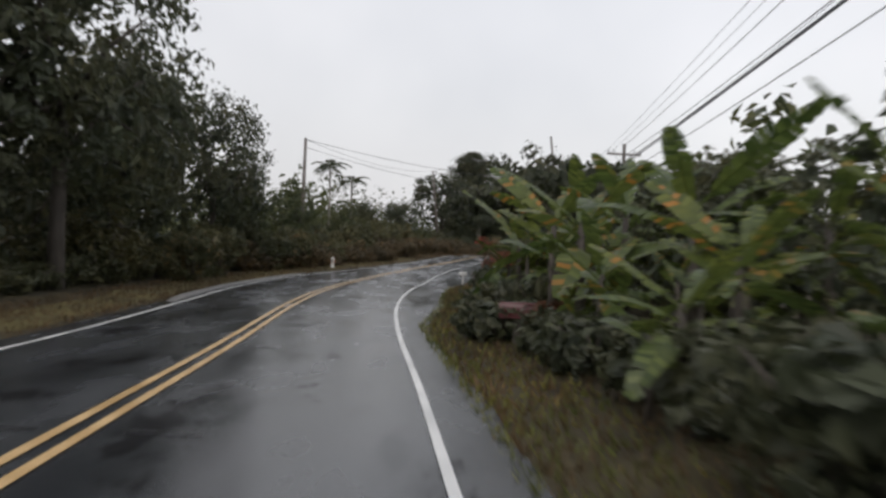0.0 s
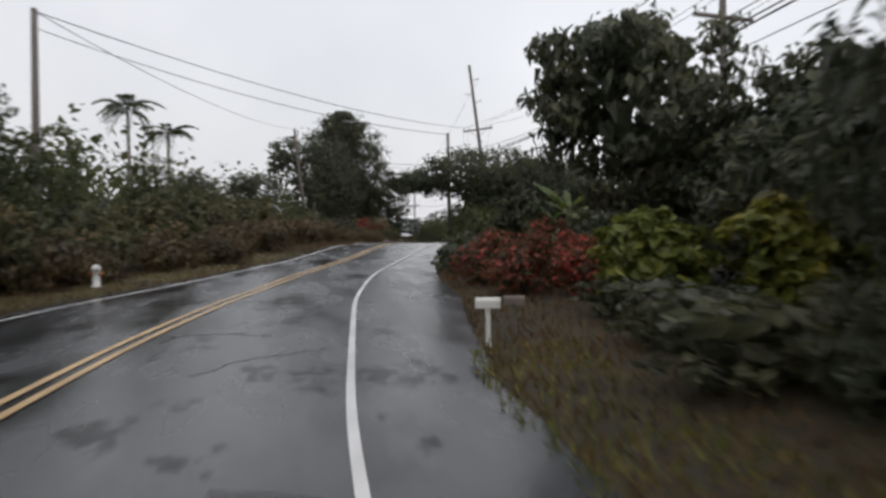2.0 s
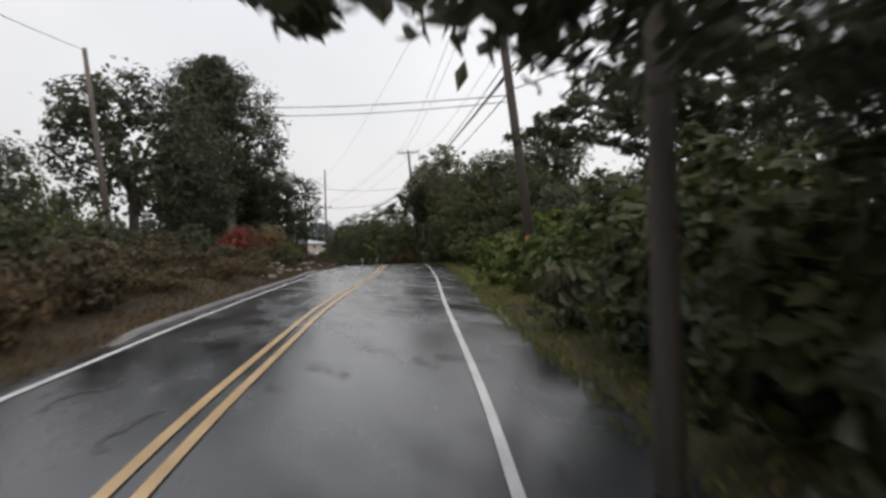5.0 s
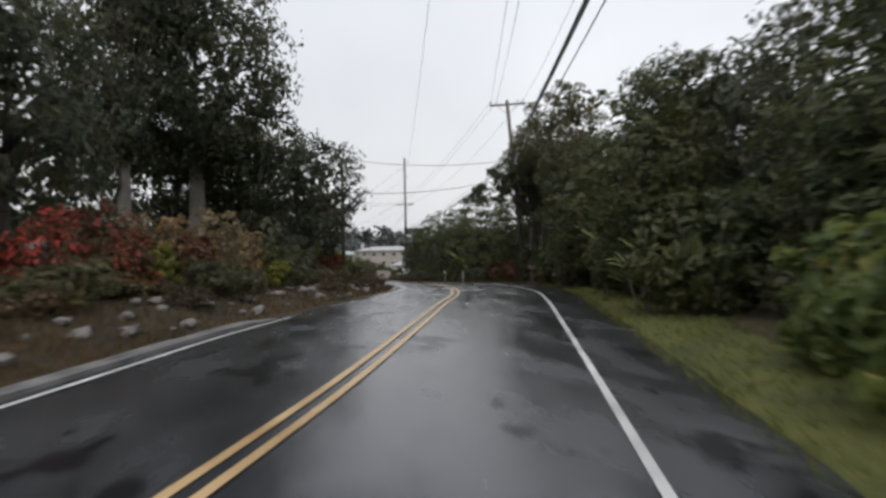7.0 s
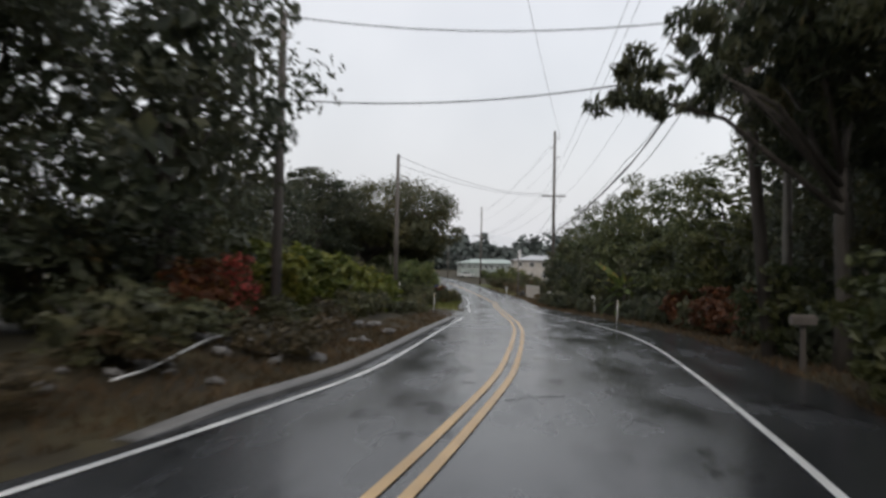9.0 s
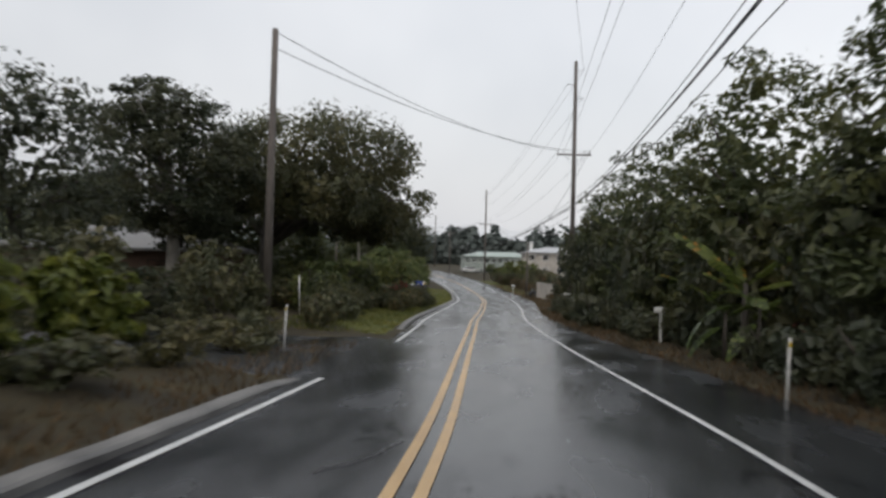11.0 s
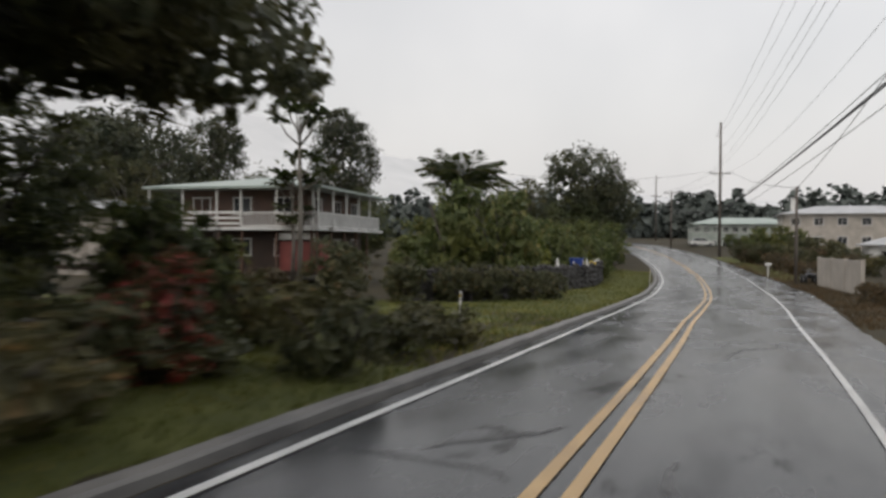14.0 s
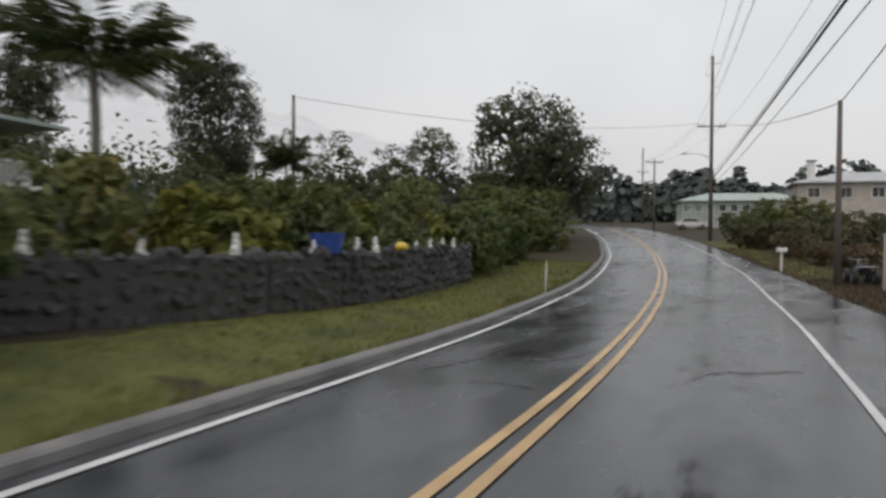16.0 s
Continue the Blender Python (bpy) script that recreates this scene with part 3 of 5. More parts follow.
def build_road():
    vs, fs = [], []
    ys = np.arange(-60, 700, 1.0)
    for i, y in enumerate(ys):
        y = float(y)
        xs = [left(y) - shoulder_l(y), left(y), mid(y), right(y), right(y) + shoulder_r(y)]
        crown = [-0.02, 0.0, 0.05, 0.0, -0.03]
        for x, c in zip(xs, crown):
            edge = 0.12 * noise.noise((x * .3, y * .8, 5)) if c == -0.03 else 0
            vs.append((x + edge, y, level(y) + 0.03 + c * 0.6))
        if i:
            for k in range(4):
                a = (i - 1) * 5 + k
                fs.append((a, a + 1, a + 6, a + 5))
    return tagged(mesh_ob("road", vs, fs, M_ROAD, None, "", True), "wet grey asphalt road with worn tracks", kind="structure")


build_ground()
build_road()
LIFT = 0.075
strip("yellow_line_1", lambda y: mid(y) - 0.20, lambda y: mid(y) - 0.08, -40, 330, LIFT, M_YELLOW, 1.0, "worn yellow centre line on wet asphalt")
strip("yellow_line_2", lambda y: mid(y) + 0.08, lambda y: mid(y) + 0.20, -40, 330, LIFT, M_YELLOW, 1.0, "worn yellow centre line on wet asphalt")
strip("edge_line_1", lambda y: right(y) - 0.05, lambda y: right(y) + 0.055, -40, 330, LIFT - 0.03, M_WHITE, 1.0, "worn white edge line on wet asphalt")
for i, (a, b) in enumerate([(-40, 116), (128, 165), (173.5, 330)]):
    strip("edge_line_%d" % (i + 2), lambda y: left(y) - 0.06, lambda y: left(y) + 0.06, a, b, LIFT - 0.03, M_WHITE, 1.0, "worn white edge line on wet asphalt")


def road_top(x, y):
    """Height of the paved surface."""
    xs = [left(y) - shoulder_l(y), left(y), mid(y), right(y), right(y) + shoulder_r(y)]
    return level(y) + 0.03 + 0.6 * float(np.interp(x, xs, [-0.02, 0.0, 0.05, 0.0, -0.03]))


def build_tar_seams():
    """Wandering sealed cracks and short cross seams in the asphalt."""
    rng = random.Random(41)
    vs, fs = [], []
    for k in range(120):
        y, across = rng.uniform(8, 275), rng.random() < .4
        x = rng.uniform(left(y) + .4, right(y) - .4)
        a = (0 if rng.random() < .5 else math.pi) if across else math.pi / 2
        a += rng.uniform(-.25, .25)
        w, start = rng.uniform(.02, .05), len(vs)
        for i in range(rng.randint(7, 20)):
            ww = w * rng.uniform(.5, 1.6)
            nx, ny = -math.sin(a) * ww, math.cos(a) * ww
            vs += [(x - nx, y - ny, road_top(x - nx, y - ny) + .006), (x + nx, y + ny, road_top(x + nx, y + ny) + .006)]
            n = len(vs)
            if n - start > 2:
                fs.append((n - 4, n - 3, n - 1, n - 2))
            a += rng.uniform(-.55, .55)
            x, y = x + math.cos(a) * .24, y + math.sin(a) * .24
            if not left(y) + .2 < x < right(y) - .15 or abs(x - mid(y)) < .3:
                break
    return tagged(mesh_ob("tar_seams", vs, fs, M_TAR), "dark sealed cracks wandering over the asphalt", kind="structure")


build_tar_seams()


def build_kerb(y0, y1, name, w=0.24, out=0.26):
    vs, fs = [], []
    prof = [(0.0, -0.05), (0.03, 0.09), (0.07, 0.12), (w, 0.125), (w + 0.06, 0.03)]
    ys = np.arange(y0, y1 + .01, 1.0)
    for i, y in enumerate(ys):
        y = float(y)
        s = min(1.0, (i + .3) / 2, (len(ys) - 1 - i + .3) / 2)
        for d, h in prof:
            vs.append((left(y) - out - d + 0.03 * noise.noise((0, y, d)), y, level(y) + (h * s if h > 0 else h) + .02 * noise.noise((3, y * .7, d))))
        if i:
            for k in range(4):
                a = (i - 1) * 5 + k
                fs.append((a, a + 5, a + 6, a + 1))
    return tagged(mesh_ob(name, vs, fs, M_KERB), "low wet concrete kerb along the road edge", kind="structure")


for i, (a, b, w, out) in enumerate([(24, 46, .3, .26), (79, 116, .28, .3), (134, 165, .28, .34), (179, 300, .24, .42)]):
    build_kerb(a, b, "kerb_%d" % (i + 1), w, out)


def build_lawn(name, y0, y1, side, near, far, label, material=None):
    """A mown strip laid over the ground beside the road, with an uneven outer edge."""
    vs, fs, n = [], [], 7
    ys = np.arange(y0, y1 + .01, 1.0)
    for i, y in enumerate(ys):
        y = float(y)
        e = min(1.0, (i + .4) / 3, (len(ys) - 1 - i + .4) / 3)
        f = near + ((far(y) if callable(far) else far) - near) * e * (1 + .18 * noise.noise((y * .35, 2, 5.2)))
        for k in range(n):
            d = near + (f - near) * k / (n - 1)
            x = left(y) - shoulder_l(y) - d if side == "l" else right(y) + shoulder_r(y) + d
            vs.append((x, y, max(ground_z(x, y), level(y) + .02) + (.028 if 0 < k < n - 1 else -.02)))
        if i:
            for k in range(n - 1):
                a = (i - 1) * n + k
                fs.append((a, a + 1, a + n + 1, a + n) if side == "r" else (a, a + n, a + n + 1, a + 1))
    return tagged(mesh_ob(name, vs, fs, material or M_LAWN, None, "", True), label, kind="structure")


build_lawn("lawn_1", 176, 194, "l", .32, 2.9, "wet green grass behind the broken kerb")
build_lawn("lawn_3", 193, 262, "l", .32, lambda y: float(np.interp(y, [193, 200, 204, 213, 217, 262], [3.6, 4, 20, 20, 5.6, 5.2])), "wet green lawn between kerb and gardens")
build_lawn("lawn_4", 254, 292, "r", .3, 2.8, "yellow-green grass verge before the far bushes")
build_lawn("lawn_5", 12, 66, "l", .3, 2.5, "dry yellow-green grass verge beside the kerb", M_DRYLAWN)
build_lawn("lawn_2", 92, 136, "r", -.1, 2.1, "yellow-green grass verge beside the shoulder")


def build_side_road(name, y0, y1, depth, label):
    """A paved entrance leaving the road between two kerbs, widening towards the road."""
    vs, fs, n = [], [], 16
    mid_y = (y0 + y1) / 2
    ys = np.linspace(y0, y1, 15)
    for i, y in enumerate(ys):
        y = float(y)
        for k in range(n):
            d = -.3 + depth * (k / (n - 1)) ** 1.4
            yy = y + (y - mid_y) * .32 * max(0, 1 - d / 3.0)
            x = left(yy) - d
            vs.append((x, yy, max(ground_z(x, yy), level(yy)) + (.035 if 0 < i < len(ys) - 1 else -.05)))
        if i:
            for k in range(n - 1):
                a = (i - 1) * n + k
                fs.append((a, a + n, a + n + 1, a + 1))
    return tagged(mesh_ob(name, vs, fs, M_ROAD, None, "", True), label, kind="structure")


build_side_road("side_road_1", 165.6, 174, 13, "wet asphalt side entrance leaving the road")


# ---------------------------------------------------------------- poles and cables
def make_pole(x, y, top, r=0.15, arm=None, arm_len=2.4, arm_turn=0, pins=(), lean=(0, 0), mark=False, label=""):
    z0 = ground_z(x, y)
    h = top - z0
    ob = empty("utility_pole", pose(x, y, z0, lean[0], lean[1], 0))
    tube_ob("post", [(0, 0, -.4), (0, 0, h * .5), (0, 0, h)], [r * 1.15, r, r * .78], M_POLE, ob, 12)
    ends = []
    c, s = math.cos(radians(arm_turn)), math.sin(radians(arm_turn))
    if arm:
        az = arm - z0
        cross = box("crossarm", (0, -.02, az), (arm_len, .11, .13), M_POLE, ob, .012, None)
        cross.matrix_basis = Matrix.Rotation(radians(arm_turn), 4, "Z")
        for sx in (-.46, -.3, .3, .46):
            v, f = tube([(sx * arm_len, 0, az + .05), (sx * arm_len, 0, az + .16), (sx * arm_len, 0, az + .2), (sx * arm_len, 0, az + .3)], [.02, .025, .06, .04], 7)
            i_ob = mesh_ob("insulator", v, f, M_INSUL, cross)
            ends.append(ob.matrix_basis @ Vector((sx * arm_len * c, sx * arm_len * s, az + .3)))
        for sx in (-1, 1):
            b_ob = tube_ob("brace", [(sx * arm_len * .28, .08, az - .05), (sx * .05, .1, az - .65)], [.018, .018], M_METAL, cross, 5)
    tips = []
    for pz, side in pins:
        az = pz - z0
        q = Vector((side * .62 * c, side * .62 * s, az + .12))
        tube_ob("pin_arm", [(0, 0, az), (q.x * .6, q.y * .6, az + .05), tuple(q)], [.035, .03, .045], M_INSUL, ob, 6)
        tips.append(ob.matrix_basis @ q)
    if mark:
        tube_ob("marker_band", [(0, 0, 1.55), (0, 0, 1.85)], [r * 1.2, r * 1.19], M_ORANGE, ob, 12, "faded orange painted band")
    tagged(ob, label or "tall weathered wooden utility pole in roadside brush", "utility pole", "utility poles")
    return ends, tips, ob.matrix_basis @ Vector((0, 0, h - .1))


def cable(a, b, sag, r=0.016, n=14):
    pts = []
    a, b = Vector(a), Vector(b)
    for i in range(n + 1):
        t = i / n
        p = a.lerp(b, t)
        p.z -= 4 * sag * t * (1 - t)
        pts.append(p)
    ob = tube_ob("overhead_cable", pts, [r] * (n + 1), M_WIRE, None, 5)
    return tagged(ob, "thin black overhead cable strung between poles", "cable", "overhead cables")


P0 = make_pole(8.6, -24, 9.0, arm=8.4, arm_turn=-5)
PE = make_pole(12.6, 51, 8.6, .14, arm=7.9, arm_turn=10)
PN = make_pole(6.7, 69.7, 7.1, .10, label="short weathered wooden service pole at the road edge")
PA = make_pole(13.35, 86.7, 15.6, .14, arm=10.3, arm_turn=-15, pins=((14.3, 1), (13.2, -1), (12.5, 1)), lean=(0, -6.8), mark=True)
PB = make_pole(25.3, 146, 14.4, .15, arm=14.1, arm_len=2.6, arm_turn=0, lean=(0, -4.6))
PC = make_pole(23.2, 209.4, 19.5, .17, arm=12.1, arm_len=2.7, arm_turn=8, pins=((18.7, 1), (17.6, -1), (16.5, 1)))
PF = make_pole(19.6, 250.5, 6.6, .11, label="short wooden service pole beside parked machinery")
PD = make_pole(11.3, 292, 18.3, .17, arm=11.6, arm_len=2.7, arm_turn=20, pins=((17.5, 1), (16.4, -1), (15.3, 1)))
PX = make_pole(0.8, 325, 11.9, .13, arm=11.5, arm_len=2.6, arm_turn=30)
PY = make_pole(-9, 372, 19, .15, arm=14, arm_turn=30, pins=((18, 1), (17, -1)))
PL = make_pole(-10.6, 57.1, 9.3, .14)
PM = make_pole(-1.8, 106.5, 13.6, .15, lean=(0, -6))
PV = make_pole(12.4, 145.7, 10.2, .13)
PW = make_pole(10.5, 177.2, 11.5, .14)
PG = make_pole(-7.2, 251.5, 9.0, .11)
for p, q, s in ((P0, PE, .5), (PE, PA, .45), (PA, PB, .8), (PB, PC, .9), (PC, PD, 1.2), (PD, PX, .5), (PX, PY, .6)):
    for k in (0, 1, 3):
        cable(p[0][k], q[0][k], s * (1 + .12 * k), .010)
for k in range(3):
    cable(PC[1][k], PD[1][k], 1.0, .012)
cable(PA[1][0], PC[1][0], 1.2, .012)
LOW = [(8.6, -24, 6.6), (12.6, 51, 7.2), (12.5, 86.4, 8.1), (24.5, 146, 10.6), (25.0, 169.3, 9.2), (23.2, 209.4, 8.0), (11.4, 292, 6.6), (0.8, 325, 8.2)]
for a, b in zip(LOW, LOW[1:]):
    for k, (dz, rr) in enumerate(((0, .035), (.28, .03), (-.6, .018), (.7, .018))):
        cable((a[0] + .16 * (k % 2), a[1], a[2] + dz), (b[0] + .16 * (k % 2), b[1], b[2] + dz), .35 + .1 * k, rr)
cable(P0[2], PE[2], .6), cable(PL[2], PA[0][0], .7, .02), cable(PL[2] - Vector((0, 0, .6)), PN[2], .6, .016)
cable(PM[2] - Vector((0, 0, 2.4)), Vector((12.6, 86.7, 7.4)), .5, .016), cable(PM[2] - Vector((0, 0, 2.7)), Vector((12.62, 86.7, 7.2)), .6, .014)
cable(PV[2], Vector((24.63, 146, 10.1)), .45, .018), cable(PV[2] - Vector((0, 0, 2.3)), Vector((24.72, 146, 8.9)), .5, .02), cable(PW[2], PC[0][0], .8, .016), cable(PW[2] - Vector((0, 0, .6)), PC[0][3], .9, .016)
cable(PG[2], PD[0][0], 1.0, .014), cable(PF[2], PC[0][3], .7, .02), cable(PF[2], PD[0][3], .5, .02), cable(PL[2], PM[2], .8, .016)


# ---------------------------------------------------------------- trees
def plant(proto, spots, label, category, group):
    """Set copies of a plant at spots (x, y, turn, scale, height scale), the first with the plant itself."""
    tagged(proto, label, category, group)
    mats = []
    for sp in spots:
        x, y, turn, s = sp[:4]
        sz = sp[4] if len(sp) > 4 else s
        mats.append(pose(x, y, ground_z(x, y) - 0.03, 0, 0, turn) @ Matrix.Diagonal((s, s, sz, 1)))
    for m in mats[1:]:
        copy_thing(proto, m)
    proto.matrix_basis = mats[0]


giant = make_tree("tree", 21, [((0, 0, 13.5), (5.0, 5.0, 7.2)), ((2.2, 1, 8.5), (3.8, 4.2, 3.6)), ((-2, -1, 17), (3.2, 3.2, 4))], 330, 56, .44, L_DARK, 11, .42, M_PALEBARK, fork=.5, limbs=9)
plant(giant, [(4.4, 136.6, 20, 1.0, .92), (-38.4, 279, 90, 1.0), (-48, 262, 200, .9), (2.6, 185.5, 60, .8, .52), (1.6, 133.0, 140, .75, .9)], "tall dark-leaved tree with a pale forked trunk", "tree", "roadside trees")
dark = make_tree("tree", 11, [((0, 0, 6.8), (4.3, 4.2, 4.0)), ((1.4, .5, 4.6), (3.6, 3.4, 3.0)), ((-1.6, -.8, 8.4), (2.6, 2.6, 2.4))], 114, 42, .39, L_DARK, 12, .24, fork=.45, limbs=7)
plant(dark, [(-1.6, 113.5, 0, 1.32, 1.14), (-12.5, 27, 40, 1.1, 1.3), (-17.5, 20, 100, 1.15, 1.25), (-15.5, 37, 160, .9, 1.0), (-19, 10, 210, 1.1, 1.2), (10.2, 143.8, 260, .95, .92), (6.5, 152, 20, .75, .7), (-5.9, 287.7, 20, 1.42, 1.4), (-3.4, 289, 80, 1.35, 1.08), (26.0, 112.3, 50, .84, .9), (25.8, 120, 110, .95, .84), (27.4, 133, 170, .95, .76), (1.8, 119.3, 60, .85, .95), (29.5, 143, 230, 1.0, .95), (30, 152, 290, .9, .95), (-7, 100, 30, .75, .62), (-14.0, 24, 240, .95, 1.0), (-12.4, 42.5, 20, .72, .98), (-14.2, 35.2, 80, .8, 1.02), (1.5, 176, 30, .85, .86), (-4.0, 171, 100, .9, .9)] + [(-11, 92, 70, .7, .55), (23.5, 104.5, 20, .55, .45), (33, 160, 60, 1, .95), (29, 127, 15, 1.0, .85), (5.6, 143, 200, .75, .95), (2.2, 141.5, 50, .9, .9), (-34, 236, 80, 1.7, 1.35), (-44, 243, 140, 1.7, 1.45), (-50, 256, 10, 1.6, 1.4), (22, 86, 140, .8, .6), (22.5, 95, 330, .8, .45)], "dense dark-green broadleaf tree above roadside brush", "tree", "roadside trees")
column = make_tree("tree", 10, [((0, 0, 5.6), (2.5, 2.5, 4.6)), ((.6, .4, 3.6), (2.4, 2.3, 3.0))], 96, 42, .34, L_MID, 13, .18, fork=.4, limbs=5)
plant(column, [(-13.0, 47.5, 0, .9), (-10.5, 53, 60, .7, .62), (-12, 63, 120, .75, .6), (-9, 68, 180, .7, .5), (22.6, 108.5, 240, 1.0, .66), (21.8, 118, 300, 1.0, .74), (23.8, 128, 20, 1.05, .68), (27.8, 158, 80, 1.08, .76), (28, 167, 140, 1.1, .8), (26.8, 175, 200, 1.1, .92), (26.4, 182, 260, 1.1, .86), (25.8, 190, 320, 1.05, .9), (25.4, 197, 40, .98, .88), (25.2, 203.5, 100, .85, .8), (-3, 83, 30, .6, .38), (3.5, 200.5, 70, .95, .58), (5.6, 196.4, 10, .8, .46)] + [(1.6, 195, 200, 1.1, .64), (-25, 262, 10, 1.2, .9), (-14, 266, 50, 1.15, .95), (-30, 250, 90, 1.3, 1.0), (-20, 244, 130, 1.3, .84), (-10.5, 268.5, 30, .9, .85), (-6.5, 276, 70, .9, .72), (-38, 318, 120, 1.4, 1.1), (-3.6, 283, 30, 1.25, .72), (-7.4, 284, 110, 1.3, .8)], "bushy green tree standing in roadside brush", "tree", "roadside trees")
airy = make_tree("tree", 12, [((0, 0, 8.6), (3.0, 3.0, 3.2)), ((1.6, .6, 6.8), (2.2, 2.2, 2.0)), ((-1.4, -1.2, 10), (2.0, 2.0, 1.8))], 110, 52, .34, L_OLIVE, 14, .17, M_PALEBARK, fork=.55, limbs=9, aspect=.3, core=40)
plant(airy, [(24.6, 133.5, 0, .62, .68), (26.3, 140, 60, 1.0, 1.08), (26.2, 147.2, 30, .75, .98), (27.2, 146, 120, .9, 1.0), (25, 121.5, 180, .7, .8), (-28, 232, 20, .8, .8), (-8.3, 271.5, 80, .85, .84)], "slender tree with pale branches and thin foliage", "tree", "roadside trees")
umbrella = make_tree("spreading_tree", 5.2, [((-.3, 0, 3.9), (4.6, 4.4, 1.2)), ((-4.3, .2, 3.45), (2.3, 2.2, .7)), ((2.6, .8, 3.3), (3.4, 3.4, 1.6)), ((.6, -.8, 2.9), (3.0, 2.6, 1.1)), ((3.6, -.8, 2.2), (2.6, 2.6, 1.5))], 300, 52, .28, L_DARK, 15, .2, fork=.42, limbs=10, aspect=.4)
plant(umbrella, [(8.8, 67.6, 0, 1.0)], "wide umbrella-crowned tree leaning over the road", "tree", "spreading trees")
arching = make_tree("spreading_tree", 8.6, [((-3.7, -.4, 5.9), (1.7, 1.7, .85)), ((-2.0, .6, 7.0), (2.0, 2.0, 1.1)), ((.2, 0, 7.4), (2.4, 2.4, 1.5)), ((.8, 1.6, 5.6), (2.2, 2.2, 1.2))], 150, 44, .42, L_DARK, 19, .15, fork=.5, limbs=10, aspect=.26, droop=.5, core=60)
plant(arching, [(25.6, 142.6, 0, 1.0), (14.0, 78.4, 0, .9, .62)], "arching tree with loose feathery foliage over the shoulder", "tree", "spreading trees")
monkeypod = make_tree("spreading_tree", 12, [((2.6, .2, 8.6), (6.0, 5.8, 2.7)), ((5.4, 3.2, 6.6), (3.6, 3.4, 2.0)), ((-1.6, -2.2, 7.2), (4.4, 4.4, 2.0)), ((3.8, -3.0, 6.2), (3.8, 3.4, 1.7)), ((5.0, 5.2, 5.3), (2.4, 2.4, 1.5)), ((1.0, 5.4, 6.0), (3.6, 3.2, 1.8)), ((-2.6, 3.6, 5.4), (3.0, 3.0, 1.7)), ((4.6, 7.4, 6.0), (2.9, 2.8, 1.7)), ((1.4, 8.8, 6.3), (3.0, 2.6, 1.5)), ((4.7, 8.8, 4.9), (2.5, 2.4, 1.3)), ((3.3, 7.2, 4.8), (2.4, 2.2, 1.1))], 700, 52, .34, L_OLIVE, 16, .42, fork=.36, limbs=14, aspect=.4, core=14)
plant(monkeypod, [(5.0, 191.6, 0, 1.0, .98)], "large spreading shade tree with layered olive foliage", "tree", "spreading trees")
broad = make_tree("tree", 9.5, [((0, 0, 5.6), (4.0, 4.0, 3.4)), ((-1.8, .4, 6.8), (2.6, 2.6, 2.4)), ((1.8, 1, 3.8), (3, 3, 2.6))], 130, 44, .5, L_DARK, 17, .25, fork=.42, limbs=7, aspect=.5, droop=.6)
plant(broad, [(8.2, 47.6, 0, .78, .84), (12.3, 53.6, 30, .55, .58), (10.2, 43.2, 90, .62, .6), (14.5, 47, 90, .7, .7), (14.0, 40, 200, .8, .75), (13, 32, 280, .75, .7)], "dark tree with large drooping leaves beside the road", "tree", "roadside trees")

leaning = make_tree("tree", 6.4, [((-3.0, -.6, 3.9), (1.9, 1.8, .8)), ((-.8, 0, 4.4), (2.8, 2.8, 1.7)), ((.8, .4, 2.9), (3.0, 3.0, 2.3)), ((1.6, -2.0, 3.6), (2.2, 2.2, 1.8))], 170, 46, .36, L_DARK, 18, .2, fork=.4, limbs=9, aspect=.5, droop=.6)
plant(leaning, [(6.1, 32.4, 0, 1.0)], "dark tree whose low branch leans over the shoulder", "tree", "roadside trees")

# palms, bananas and tall single plants
feather = make_palm("palm_tree", 8.6, 13, 2.6, 21, .12, .62, .75)
plant(feather, [(-12.6, 78, 0, 1.0), (-10.6, 80.5, 80, .9, .86), (34.1, 105, 30, 1.0, 1.0)], "slender palm with drooping feathery fronds", "palm", "palms")
coco = make_palm("coconut_palm", 7.6, 36, 3.8, 22, .17, 1.25, .4)
plant(coco, [(0.6, 232.2, 0, .95, .84), (-3.5, 246, 70, .45, .66)], "coconut palm with long ragged green fronds", "palm", "palms")
banana = make_banana("banana_plant", 4.6, 9, 31, 2.4)
plant(banana, [(4.4, 9.5, 0, .56), (6.0, 7.0, 60, .66), (5.8, 11.6, 130, .72), (7.6, 10.2, 200, .9), (4.4, 14.2, 250, .62), (6.2, 15, 310, 1.05), (4.6, 17.6, 20, 1.02), (6.0, 19.5, 80, 1.1), (4.6, 22.5, 140, 1.1), (3.9, 26.2, 200, .95), (5.6, 24.6, 260, 1.12), (8.4, 14.5, 330, 0.98), (8.2, 20.4, 15, 0.94), (4.6, 29.8, 95, 0.74), (7.0, 28.5, 155, 0.82), (12.0, 57, 30, .82), (14.2, 59, 90, .9), (10.8, 61, 150, .78)] + [(23.7, 125.6, 40, 0.51), (24.5, 123.2, 100, 0.54), (25.5, 171.5, 160, 0.82), (24.8, 186.5, 220, 0.82), (26.4, 178.6, 20, 1.02), (24.3, 199.5, 280, 0.57)], "banana plant with wide torn glossy leaves", "banana plant", "banana plants")
tuft_tree = make_tuft_tree("tuft_tree", 10.2, 23)
plant(tuft_tree, [(-5.2, 223.2, 0, 1.0, 1.0), (-6.4, 224.2, 60, .8, .62)], "slender pale-stemmed tree with tufts of broad leaves", "tree", "garden trees")

